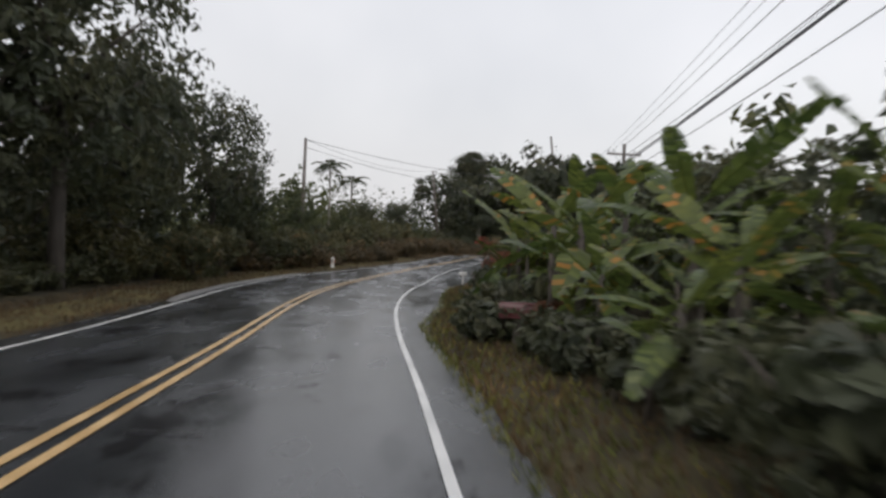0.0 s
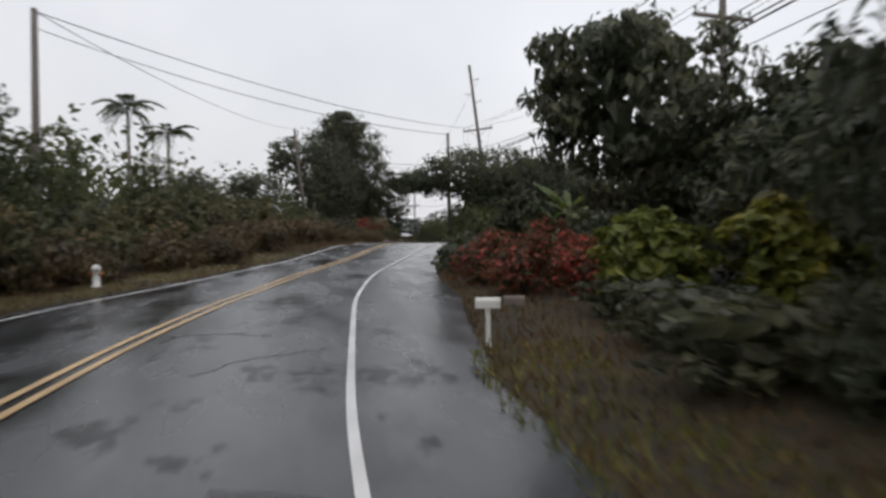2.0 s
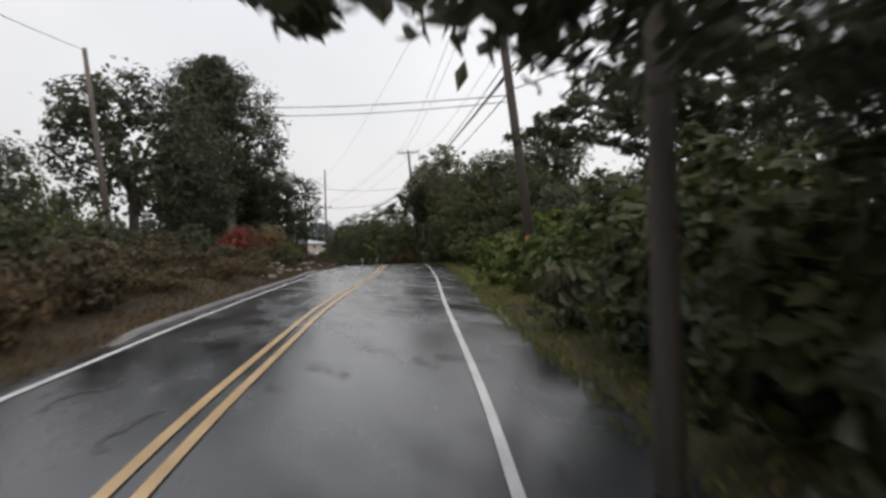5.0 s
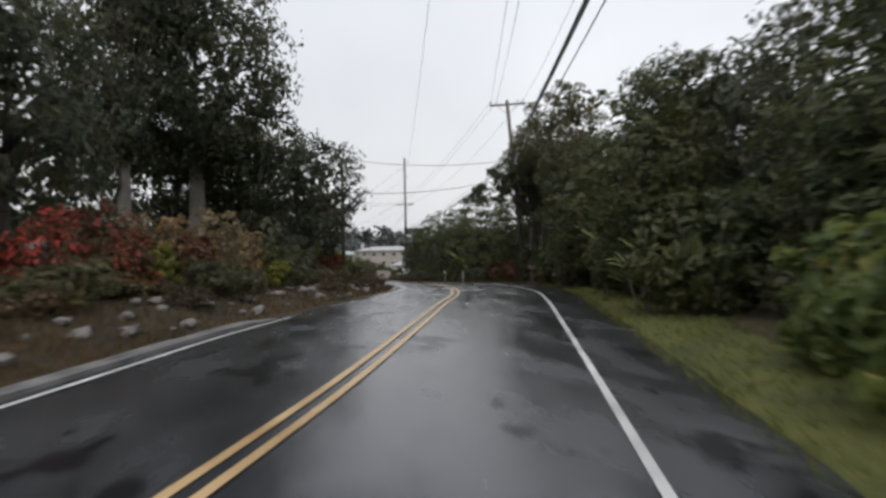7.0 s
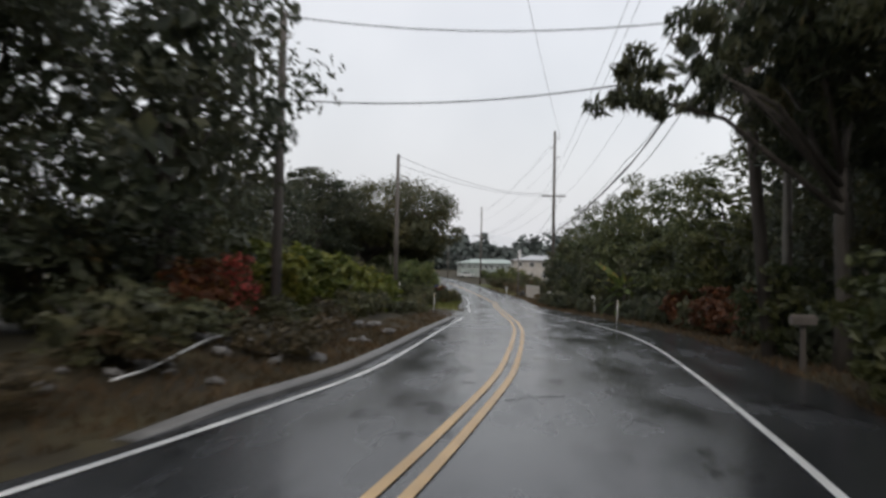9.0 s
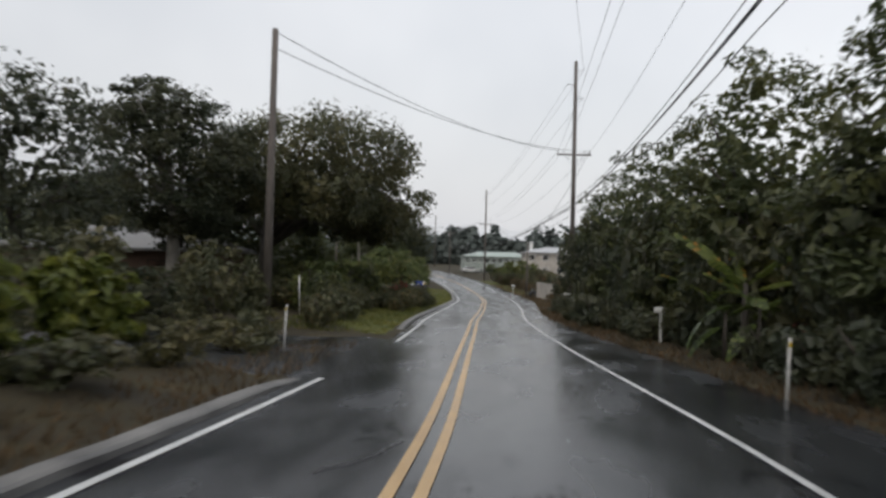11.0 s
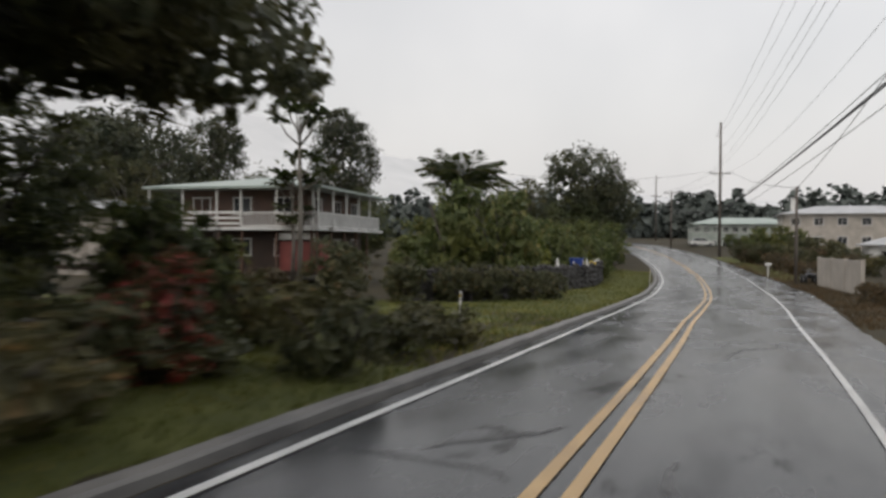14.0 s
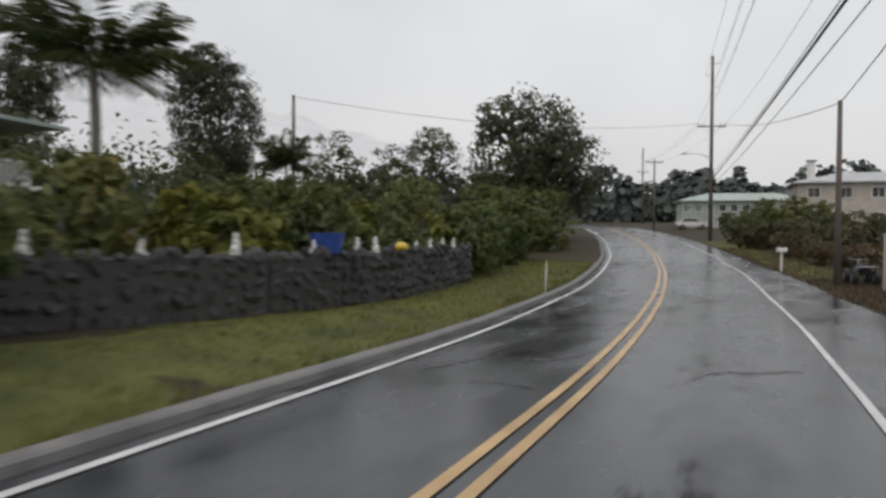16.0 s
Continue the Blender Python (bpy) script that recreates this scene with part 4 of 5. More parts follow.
def make_ti_plant(name, seed):
    """A clump of canes, each with a rosette of long pointed blades along its upper half."""
    rng = random.Random(seed)
    ob = empty(name, Matrix())
    for c in range(6):
        a = 2 * math.pi * c / 6 + rng.uniform(-.4, .4)
        r, h = rng.uniform(.15, .6), rng.uniform(.8, 1.7)
        foot, tip = Vector((r * .5 * math.cos(a), r * .5 * math.sin(a), -.1)), Vector((r * math.cos(a), r * math.sin(a), h))
        cane = tube_ob("cane", [foot, foot.lerp(tip, .5), tip], [.03, .026, .02], M_PALEBARK, ob, 6)
        vs, fs = [], []
        for i in range(22):
            v, f = broad_leaf(rng.uniform(.5, .8), rng.uniform(.09, .13), rng.uniform(.25, .75), rng.uniform(.35, 1.0), rng, 1)
            m = Matrix.Translation(foot.lerp(tip, .5 + .5 * i / 21)) @ Matrix.Rotation(i * 2.4 + rng.uniform(-.3, .3), 4, "Z") @ Matrix.Rotation(rng.uniform(-.4, .4), 4, "X")
            fs += [tuple(k + len(vs) for k in q) for q in f]
            vs += [tuple(m @ Vector(p)) for p in v]
        mesh_ob("leaf_rosette", vs, fs, L_HEDGE, ob)
    return ob


plant(make_ti_plant("ti_plant", 33), [(19.9, 113.4, 0, 1.2), (21.0, 115.0, 70, 1.1), (22.9, 123.4, 140, 1.5), (23.9, 122.2, 210, 1.7), (24.6, 124.4, 280, 1.4), (11.0, 149.6, 30, 1.2), (10.6, 153.0, 100, 1.3), (11.0, 156.4, 170, 1.2), (10.7, 159.4, 240, 1.25)], "clump of tall canes with long pointed leaves", "shrub", "cane clumps")

# ---------------------------------------------------------------- shrubs
def shrub_kind(seed, name, leaf, w, h, clumps, per, size, label, spots):
    plant(make_shrub(name, w, h, clumps, per, size, leaf, seed), spots, label, "shrub", name.replace("_", " ") + "s of kind " + leaf.name.replace("_", " "))


shrub_kind(60, "shrub", L_OLIVE, 2.6, 2.6, 44, 34, .24, "olive-green roadside shrub with mixed leaves", [(-10.2, 34, 0, 1.1), (-10.8, 38.5, 40, 1.2), (-10.2, 47, 80, 1.1), (-9.6, 50.5, 120, 1.2), (-8.8, 58, 160, 1.1), (-7.6, 63.5, 200, 1.3), (-6.8, 68, 240, 1.3), (-5.8, 73, 280, 1.2), (-4.5, 78, 320, 1.3), (-9.6, 72, 10, 1.5), (-8.2, 78, 50, 1.5), (-6.8, 86, 90, 1.5), (-2.5, 88, 130, 1.2), (9.8, 133.5, 170, .9), (8.6, 141.5, 210, 1.2), (8.9, 146.5, 250, 1.35), (-13, 31, 290, 1.4), (-13.4, 47, 330, 1.5)] + [(23.6, 129.8, 20, 1.0), (24.6, 131.8, 60, 1.2), (25.6, 136.5, 100, 1.0), (7.0, 208.3, 140, .72, .95), (16.6, 278.4, 10, 1.2, 1.0), (18.8, 272, 70, 1.1, 1.0), (20.6, 265.4, 130, 1.0, .95), (18.4, 291.6, 200, 1.3, 1.1), (14.8, 299.9, 250, 1.3, 1.1), (14.2, 286, 310, 1.1, .85), (20.8, 284, 20, 1.4, 1.2), (23.0, 276, 90, 1.3, 1.2), (24.2, 268, 150, 1.2, 1.0), (25.4, 258.5, 30, .9, .8), (5.9, 214.6, 15, .7, .75), (7.0, 216.4, 45, .65, .7), (8.0, 217.9, 75, .7, .7), (8.9, 219.4, 120, .65, .62), (9.5, 221.2, 150, .6, .55)])
shrub_kind(61, "shrub", L_MID, 2.6, 2.8, 50, 34, .26, "dense green shrub along the road edge", [(7.4, 66, 0, 1.0), (8.6, 70, 40, 1.1), (9.6, 74, 80, 1.1), (6.8, 61.5, 120, .9), (9.6, 65, 160, 1.2), (12, 75, 200, 1.3), (17.0, 89, 240, .9), (18.6, 95, 280, 1.0), (20.4, 100, 320, 1.0), (20.6, 112, 10, 1.3), (22.6, 121, 50, 1.2), (24.8, 138, 90, 1.0), (25.8, 146, 130, 1.0), (25.6, 176, 170, 1.0), (25, 181, 210, 1.1), (24.2, 190, 250, 1.1), (23.8, 194.5, 290, 1.0), (24.6, 200.5, 330, 1.0)] + [(24.2, 206, 20, .9), (7.6, 190, 100, 1.1), (7.8, 197, 180, 1.1), (8.6, 200.5, 220, 1.0), (6.4, 203, 260, .7), (10.4, 185.5, 220, .8), (9.0, 127.5, 300, .8)])
shrub_kind(62, "garden_shrub", L_HEDGE, 2.6, 2.8, 54, 40, .23, "light green garden shrub beside the lawn", [(4.6, 217.4, 300, .8, 1.0), (5.7, 219.5, 340, 1.35, 1.97), (7.1, 221.6, 20, 1.3, 1.89), (6.7, 224.2, 60, 1.2), (3.4, 220.4, 100, 1.0, 1.4), (4.5, 222.6, 140, 1.4, 1.79), (5.0, 227, 180, 1.0), (1.2, 226, 30, 1.4), (1.4, 230.5, 80, 1.5), (0.4, 238, 120, 1.5), (0.8, 244, 160, 1.5), (4.6, 250, 300, 1.3), (4.2, 255, 340, 1.4), (2.6, 261, 20, 1.6), (-1, 266, 60, 1.8), (1.2, 272, 100, 1.8), (-3, 279, 140, 2.0), (9.4, 187, 60, 1.0), (3.2, 229.6, 40, 1.2, 1.35), (5.2, 236, 80, 1.05, 1.3), (5.6, 240.6, 130, 1.05, 1.3), (2.2, 249, 200, 1.5, 1.7), (5.4, 246.6, 260, 1.1, 1.2), (-1.6, 254, 10, 1.8, 1.9), (1.0, 259, 80, 1.7, 1.8), (-4.5, 262, 150, 1.9, 2.0), (-3.0, 246, 230, 1.7, 1.7), (15.8, 288, 20, 1.3, 1.45), (18.4, 289, 80, 1.4, 1.5), (20.8, 287, 140, 1.3, 1.35), (11.5, 318, 200, 1.3, .9), (15, 316, 20, 1.5, 1.0)] + [(8.8, 193, 140, 1.0), (8.6, 200.5, 220, 1.0)])
shrub_kind(63, "vine_thicket", L_FRESH, 3.0, 2.4, 64, 50, .36, "bright green vine thicket with large leaves", [(14.5, 91.6, 0, .85), (17.2, 98.4, 60, .8), (17.8, 101.4, 20, .95), (18.8, 104.2, 80, .9), (13.4, 86.5, 120, .85), (16.2, 93.5, 180, .9), (12.9, 83, 240, .9), (19.0, 102.4, 300, .8), (15.2, 87.6, 30, 1.2), (19.4, 99.4, 90, .9), (20.2, 105.4, 150, .8), (15.4, 83.5, 200, 1.2)])
shrub_kind(64, "croton_shrub", L_LIME, 2.2, 2.2, 56, 36, .3, "yellow-green croton shrub in a hedge row", [(11.8, 148, 0, 1.05), (11.5, 151, 60, 1.2), (11.8, 154.2, 120, 1.2), (11.5, 157.4, 180, 1.15), (11.9, 160.6, 240, 1.05), (12.0, 164, 300, .95), (10.0, 150, 30, 1.3), (9.8, 155, 90, 1.4), (9.9, 160, 150, 1.3), (5.6, 42, 210, 1.0), (7.0, 40, 270, 1.05), (8.6, 38.5, 330, 1.1), (6.6, 44.5, 20, .95), (9.4, 126.3, 80, .55), (4.0, 237, 10, 1.45), (3.6, 241, 70, 1.5), (4.2, 245, 130, 1.35), (4.4, 233.4, 190, 1.4)] + [(2.0, 234.6, 230, 1.6), (5.9, 120.6, 300, .85), (24.6, 127.5, 50, .8), (5.3, 19.5, 20, .55)])
shrub_kind(65, "flowering_shrub", L_RED, 2.2, 2.0, 60, 48, .15, "red-flowering shrub spilling towards the road", [(4.2, 50.2, 0, .85), (4.6, 47.6, 60, .85), (5.9, 48.8, 120, 1.0), (5.8, 46.0, 180, .8), (5.2, 52.2, 240, .8), (5.0, 118.4, 300, 1.15, 1.45), (4.2, 115.6, 30, 1.0, 1.3), (6.0, 116.6, 80, .8, 1.0), (11.7, 197.2, 90, .7, .85), (11.5, 144.4, 20, .8, 1.0)])
shrub_kind(66, "shrub", L_RUST, 2.2, 2.0, 50, 36, .24, "rust-brown shrub with dry curled leaves", [(11.2, 143, 0, .95), (26.6, 150.5, 60, 1.0), (26.4, 154.5, 120, 1.0), (26.2, 159, 180, .95), (6.8, 121.6, 30, .85, 1.1), (5.4, 113.8, 30, .7), (-2.4, 93, 90, .9), (-5.0, 71, 150, .7), (3.9, 16.4, 200, .5), (2.0, 124.5, 20, 1.0), (-11, 64, 80, 1.2), (0.2, 118, 140, 1.1)])
shrub_kind(67, "dry_bush", L_TAN, 2.6, 2.6, 46, 36, .18, "tall tan bush in seed on the bank", [(6.6, 124.2, 0, 1.45, 1.3), (4.6, 124.6, 60, 1.4, 1.25), (7.8, 127.2, 120, 1.1), (-8.8, 55.5, 180, .7), (-11.4, 46, 240, .8), (-11.8, 40.5, 300, .8), (-7.2, 61.8, 20, .7), (-5.0, 64.6, 70, .6)])
shrub_kind(68, "dry_bush", L_BROWN, 2.8, 1.5, 44, 30, .2, "tangled brown dry bush on the bank", [(-3.2, 66.5, 0, 1.0), (-2.4, 70.5, 60, 1.1), (-1.2, 75, 120, 1.0), (-.4, 79, 180, .9), (.2, 84.5, 240, .9), (0.6, 95.5, 300, 1.0), (-.6, 90, 30, 1.2), (1.4, 100, 90, 1.0), (-1.4, 97, 150, 1.3), (2.4, 104.5, 210, 1.0), (0.3, 105, 270, 1.4), (3.6, 109.5, 330, 1.0), (-3.0, 217.5, 40, .9), (-4.6, 59.4, 200, .9), (-6.6, 58.6, 260, 1.0), (21.0, 257, 90, 1.0), (19.6, 263, 150, 1.0)] + [(18.2, 270, 210, 1.2), (24.5, 262, 270, 1.3), (16, 279, 20, 1.3), (21, 274, 60, 1.4), (23.4, 216, 100, .8), (23.0, 222, 140, .8), (22.6, 229, 180, .8)])


# ---------------------------------------------------------------- thickets behind the verge, and the woods behind them
def row_spots(side, rows, seed):
    """Spots at intervals along one side: rows of (y0, y1, step, near, far, scale, height scale)."""
    rng = random.Random(seed)
    out = []
    for y0, y1, step, near, far, s, sz in rows:
        y = y0
        while y < y1:
            d = rng.uniform(near, far)
            x = left(y) - shoulder_l(y) - d if side == "l" else right(y) + shoulder_r(y) + d
            out.append((x, y, rng.uniform(0, 360), s * rng.uniform(.85, 1.2), sz * rng.uniform(.8, 1.25)))
            y += step * rng.uniform(.75, 1.25)
    return out


thick_dark = make_shrub("thicket", 5.2, 4.2, 46, 34, .35, L_DARK, 91)
plant(thick_dark, row_spots("l", [(8, 46, 4, 9.5, 12, 1.1, 1.5), (8, 26, 5, 5.5, 8, 1.1, 1.1), (26, 62, 5.5, 7.5, 11, .9, .62), (62, 100, 6, 9, 12, 1.0, .6), (100, 134, 5, 6, 9, .9, .55), (136, 152, 4, 6.5, 11, 1.0, .9), (178, 200, 5, 8, 12, .9, .55)], 1)
      + row_spots("r", [(6, 40, 5, 5, 8, 1.0, 1.1), (40, 46, 4, 6.5, 9, 1.0, 1.0), (47, 63, 4, 5, 8, .8, .5), (64, 80, 4.5, 3.2, 6, .8, .65), (80, 104, 4, 5.0, 7.5, .9, .58), (104, 132, 4.5, 5.2, 7.5, 1.0, 1.15), (132, 208, 4.5, 2.8, 4.6, .85, 1.2)], 2),
      "dense dark thicket of tangled leaves behind the verge", "thicket", "dark thickets")
low_brush = make_shrub("low_brush", 2.4, 1.4, 26, 22, .23, L_DARK, 93)
plant(low_brush, row_spots("r", [(7, 34, 1.9, 1.3, 2.6, .9, .9), (30, 40, 2.2, 2.2, 3.4, 1.0, .9), (42, 47, 2.0, 3.0, 4.0, .8, .8), (54, 80, 2.2, 1.0, 2.2, .9, 1.0), (80, 104, 2.6, 2.6, 3.6, .9, .9), (104, 130, 2.8, 3.6, 4.6, .9, .8), (132, 206, 2.6, 1.0, 2.0, .9, 1.0)], 5),
      "low dark brush at the foot of the thicket", "brush", "low dark brush")
olive_brush = make_shrub("low_brush", 2.4, 1.4, 28, 24, .19, L_OLIVE, 95)
plant(olive_brush, row_spots("l", [(12, 60, 3.0, 3.6, 5.5, 1.0, 1.0), (50, 84, 3.0, 3.6, 6.5, 1.1, 1.2), (112, 150, 2.4, 2.6, 4.8, .9, .8), (150, 172, 3, 2.4, 3.6, .8, .7), (191, 204, 1.6, 1.2, 3.6, .9, .8), (177, 192, 1.8, 2.6, 3.6, .8, .95)], 6),
      "low olive brush on the rough bank", "brush", "low olive brush")
brown_brush = make_shrub("low_brush", 2.6, 1.3, 30, 24, .18, L_BROWN, 94)
plant(brown_brush, row_spots("l", [(46, 84, 2.4, 2.2, 4.6, 1.0, 1.15), (84, 104, 2.4, 1.9, 4.6, .8, .75), (104, 134, 2.6, 1.9, 4.6, .7, .5), (134, 150, 3, 1.6, 2.6, .7, .6)], 7),
      "low tangle of brown dry brush on the bank", "brush", "brown brush")
thick_green = make_shrub("thicket", 5.0, 4.0, 46, 34, .33, L_OLIVE, 92)
plant(thick_green, row_spots("l", [(28, 100, 7, 6, 9, .8, .6), (150, 176, 6, 6, 9, .8, .7), (182, 201, 6, 7, 10, .8, .5)], 3)
      + row_spots("r", [(104, 130, 9, 6, 9, 1.1, 1.4), (134, 206, 9, 4.5, 6.5, 1.0, 1.3)], 4),
      "olive-green thicket of mixed brush behind the verge", "thicket", "olive thickets")


def woods(name, bands, seed, material, label):
    """Far woodland: leaf clumps over bands (y0, y1, side, near, far, height)."""
    rng = np.random.default_rng(seed)
    cs, os = [], []
    for y0, y1, side, near, far, h in bands:
        n = int((y1 - y0) * (far - near) / 17)
        for _ in range(n):
            y, d = rng.uniform(y0, y1), rng.uniform(near, far)
            yc = min(max(y, -60), 700)
            x = left(yc) - d if side == "l" else right(yc) + d
            hh = h * rng.uniform(.55, 1.15)
            e = rng.normal(size=(40, 3))
            e /= np.linalg.norm(e, axis=1)[:, None]
            r = rng.uniform(1.4, 2.6)
            cs.append(np.array([x, y, ground_z(x, yc) + hh * .55]) + e * np.array([r, r, hh * .5]) * rng.uniform(.6, 1, (40, 1)))
            os.append(e)
    v, f = leaves(np.concatenate(cs), np.concatenate(os), .78, rng, .6)
    return tagged(mesh_ob(name, v.tolist(), f.tolist(), material), label, kind="stuff")


woods("far_woods", [(-20, 130, "l", 16, 40, 9), (-20, 44, "r", 13, 32, 8), (44, 84, "r", 16, 34, 4.5), (84, 116, "r", 15, 32, 5), (116, 205, "r", 13, 32, 8), (146, 190, "l", 26, 54, 14), (235, 330, "l", 45, 80, 12), (205, 262, "r", 32, 60, 6)], 8, L_MID, "dense woodland far behind the roadside")


# ---------------------------------------------------------------- grass
def grass(name, rows, count, height, material, seed, label):
    """Blades scattered over patches (y0, y1, side, near, far): distance outside the paved edge."""
    rng = np.random.default_rng(seed)
    area = np.array([(r[1] - r[0]) * (r[4] - r[3]) for r in rows])
    vs, fs = [], []
    for r, k in zip(rows, (count * area / area.sum()).astype(int)):
        for _ in range(k):
            y = rng.uniform(r[0], r[1])
            d = r[3] + (r[4] - r[3]) * rng.uniform() ** 1.2
            x = left(y) - shoulder_l(y) - d if r[2] == "l" else right(y) + shoulder_r(y) + d
            z = ground_z(x, y) - 0.02
            a, h = rng.uniform(0, 6.28), height * rng.uniform(.5, 1.4)
            w = .012 + .02 * rng.uniform()
            lx, ly = rng.normal(0, .45 * h, 2)
            c, s = math.cos(a) * w, math.sin(a) * w
            n = len(vs)
            vs += [(x - c, y - s, z), (x + c, y + s, z), (x + lx, y + ly, z + h)]
            fs.append((n, n + 1, n + 2))
    return tagged(mesh_ob(name, vs, fs, material), label, kind="stuff")


grass("verge_grass", [(176, 262, "l", .5, 4.8), (60, 136, "r", -.25, 2.2), (4, 40, "r", -.2, 1.6), (180, 200, "l", 1, 5), (204, 215, "l", 5, 16)], 60000, .13, M_GRASS, 5, "short wet green verge grass")
grass("dry_verge_grass", [(15, 80, "l", .1, 3.2), (80, 112, "l", .4, 3), (4, 62, "r", .0, 2.4), (132, 208, "r", -.2, 1.4), (103, 152, "l", .4, 3.4), (215, 280, "r", .1, 3.0), (134, 172, "l", .4, 2.0)], 52000, .17, M_DRY, 6, "dry brown verge grass and litter")


# ---------------------------------------------------------------- stones
def stone_mesh(seed):
    rng = random.Random(seed)
    bm = bmesh.new()
    bmesh.ops.create_icosphere(bm, subdivisions=1, radius=.5)
    for v in bm.verts:
        v.co *= rng.uniform(.75, 1.12)
        v.co.z *= .75
    me = bpy.data.meshes.new("stone")
    bm.to_mesh(me)
    bm.free()
    return me


stones = [stone_mesh(s) for s in range(5)]
for me in stones:
    me.materials.append(M_PALEROCK)
rng = random.Random(77)
for i in range(130):
    y = rng.uniform(103, 152)
    d = rng.uniform(.9, 3.2)
    x = left(y) - shoulder_l(y) - d
    s = rng.uniform(.12, .5)
    ob = new("stone", stones[i % 5])
    ob.matrix_basis = pose(x, y, ground_z(x, y) + s * .18, rng.uniform(-20, 20), rng.uniform(-20, 20), rng.uniform(0, 360)) @ Matrix.Diagonal((s * 1.3, s, s * .8, 1))
    tagged(ob, "weathered field stone on the roadside bank", "stone", "stones on the bank")


# ---------------------------------------------------------------- garden wall with ornaments
def wall_run(pts, name, h=1.35, th=.4):
    ob = empty(name, pose(pts[0][0], pts[0][1], ground_z(*pts[0])))
    base = ob.matrix_basis.translation
    rng = random.Random(9)
    mes = [stone_mesh(100 + k) for k in range(4)]
    for me in mes:
        me.materials.append(M_LAVA)
    for a, b in zip(pts, pts[1:]):
        a, b = Vector((*a, ground_z(*a))), Vector((*b, ground_z(*b)))
        d = b - a
        m = Matrix.Translation((a + b) / 2 - base) @ Matrix.Rotation(math.atan2(d.y, d.x), 4, "Z")
        bm = add_box(bmesh.new(), 0, 0, h / 2 - .1, d.length, th, h + .1, .03)
        bmesh.ops.transform(bm, matrix=m, verts=bm.verts)
        part("wall_core", bm, M_LAVA, ob)
        n = int(d.length / .36)
        for k in range(n):
            for j in range(5):
                p = a.lerp(b, (k + .5 + rng.uniform(-.2, .2)) / n) - base
                s = new("stone", mes[(k + j) % 4])
                s.parent = ob
                side = Vector((d.y, -d.x, 0)).normalized() * (th * .33)
                s.matrix_basis = Matrix.Translation(p + side + Vector((0, 0, .14 + .29 * j + rng.uniform(-.1, .1)))) @ Euler((rng.uniform(0, 3), rng.uniform(0, 3), rng.uniform(0, 3))).to_matrix().to_4x4() @ Matrix.Diagonal((rng.uniform(.3, .58), rng.uniform(.28, .5), rng.uniform(.26, .44), 1))
    return ob


WALL = [(5.4, 224.5), (7.4, 231.0), (7.7, 236.5), (6.4, 244.5)]
tagged(wall_run(WALL, "garden_wall"), "low dark lava-rock garden wall behind a lawn", "wall")
tagged(wall_run([(5.0, 215.4), (7.0, 218.4), (8.7, 221.6)], "garden_wall"), "dark lava-rock wall in front of a green hedge", "wall")


def ornament(x, y, z, kind, seed):
    bm = bmesh.new()
    rng = random.Random(seed)
    if kind == "figure":
        kk = rng.uniform(.6, 1.0)
        for zz, r in ((.10 * kk, .11 * kk), (.26 * kk, .085 * kk), (.40 * kk, .06 * kk)):
            q = bmesh.ops.create_icosphere(bm, subdivisions=2, radius=r)
            bmesh.ops.transform(bm, matrix=Matrix.Translation((rng.uniform(-.02, .02), 0, zz)) @ Matrix.Diagonal((1, 1, 1.25, 1)), verts=q["verts"])
        add_box(bm, 0, 0, .02, .22, .18, .05, .01)
        ob = part("garden_figurine", bm, M_WHITEWOOD)
        tagged(ob, "small white garden figurine on the wall", "figurine", "wall ornaments")
    elif kind == "tub":
        bmesh.ops.create_cone(bm, cap_ends=True, segments=20, radius1=.34, radius2=.44, depth=.5, matrix=Matrix.Translation((0, 0, .25)))
        ob = part("plastic_tub", bm, M_BLUE)
        tagged(ob, "blue plastic tub standing on the garden wall", "tub", "wall ornaments")
    else:
        bmesh.ops.create_uvsphere(bm, u_segments=16, v_segments=8, radius=.28, matrix=Matrix.Translation((0, 0, .13)) @ Matrix.Diagonal((1.2, .8, .55, 1)))
        ob = part("toy_vehicle", bm, M_SIGNY)
        tagged(ob, "faded yellow toy on the garden wall", "toy", "wall ornaments")
    ob.matrix_basis = pose(x, y, z, 0, 0, rng.uniform(0, 360))


def on_wall(f):
    k = f * (len(WALL) - 1)
    j = min(len(WALL) - 2, int(k))
    a, b = Vector(WALL[j]), Vector(WALL[j + 1])
    p = a.lerp(b, k - j)
    za, zb = ground_z(*a), ground_z(*b)
    return p.x, p.y, za + (zb - za) * (k - j) + 1.35


for i, (f, kd) in enumerate([(.10, "figure"), (.2, "figure"), (.3, "figure"), (.47, "tub"), (.44, "figure"), (.55, "figure"), (.6, "figure"), (.68, "toy"), (.74, "figure"), (.8, "figure"), (.86, "figure"), (.92, "figure")]):
    ornament(*on_wall(f), kd, i)


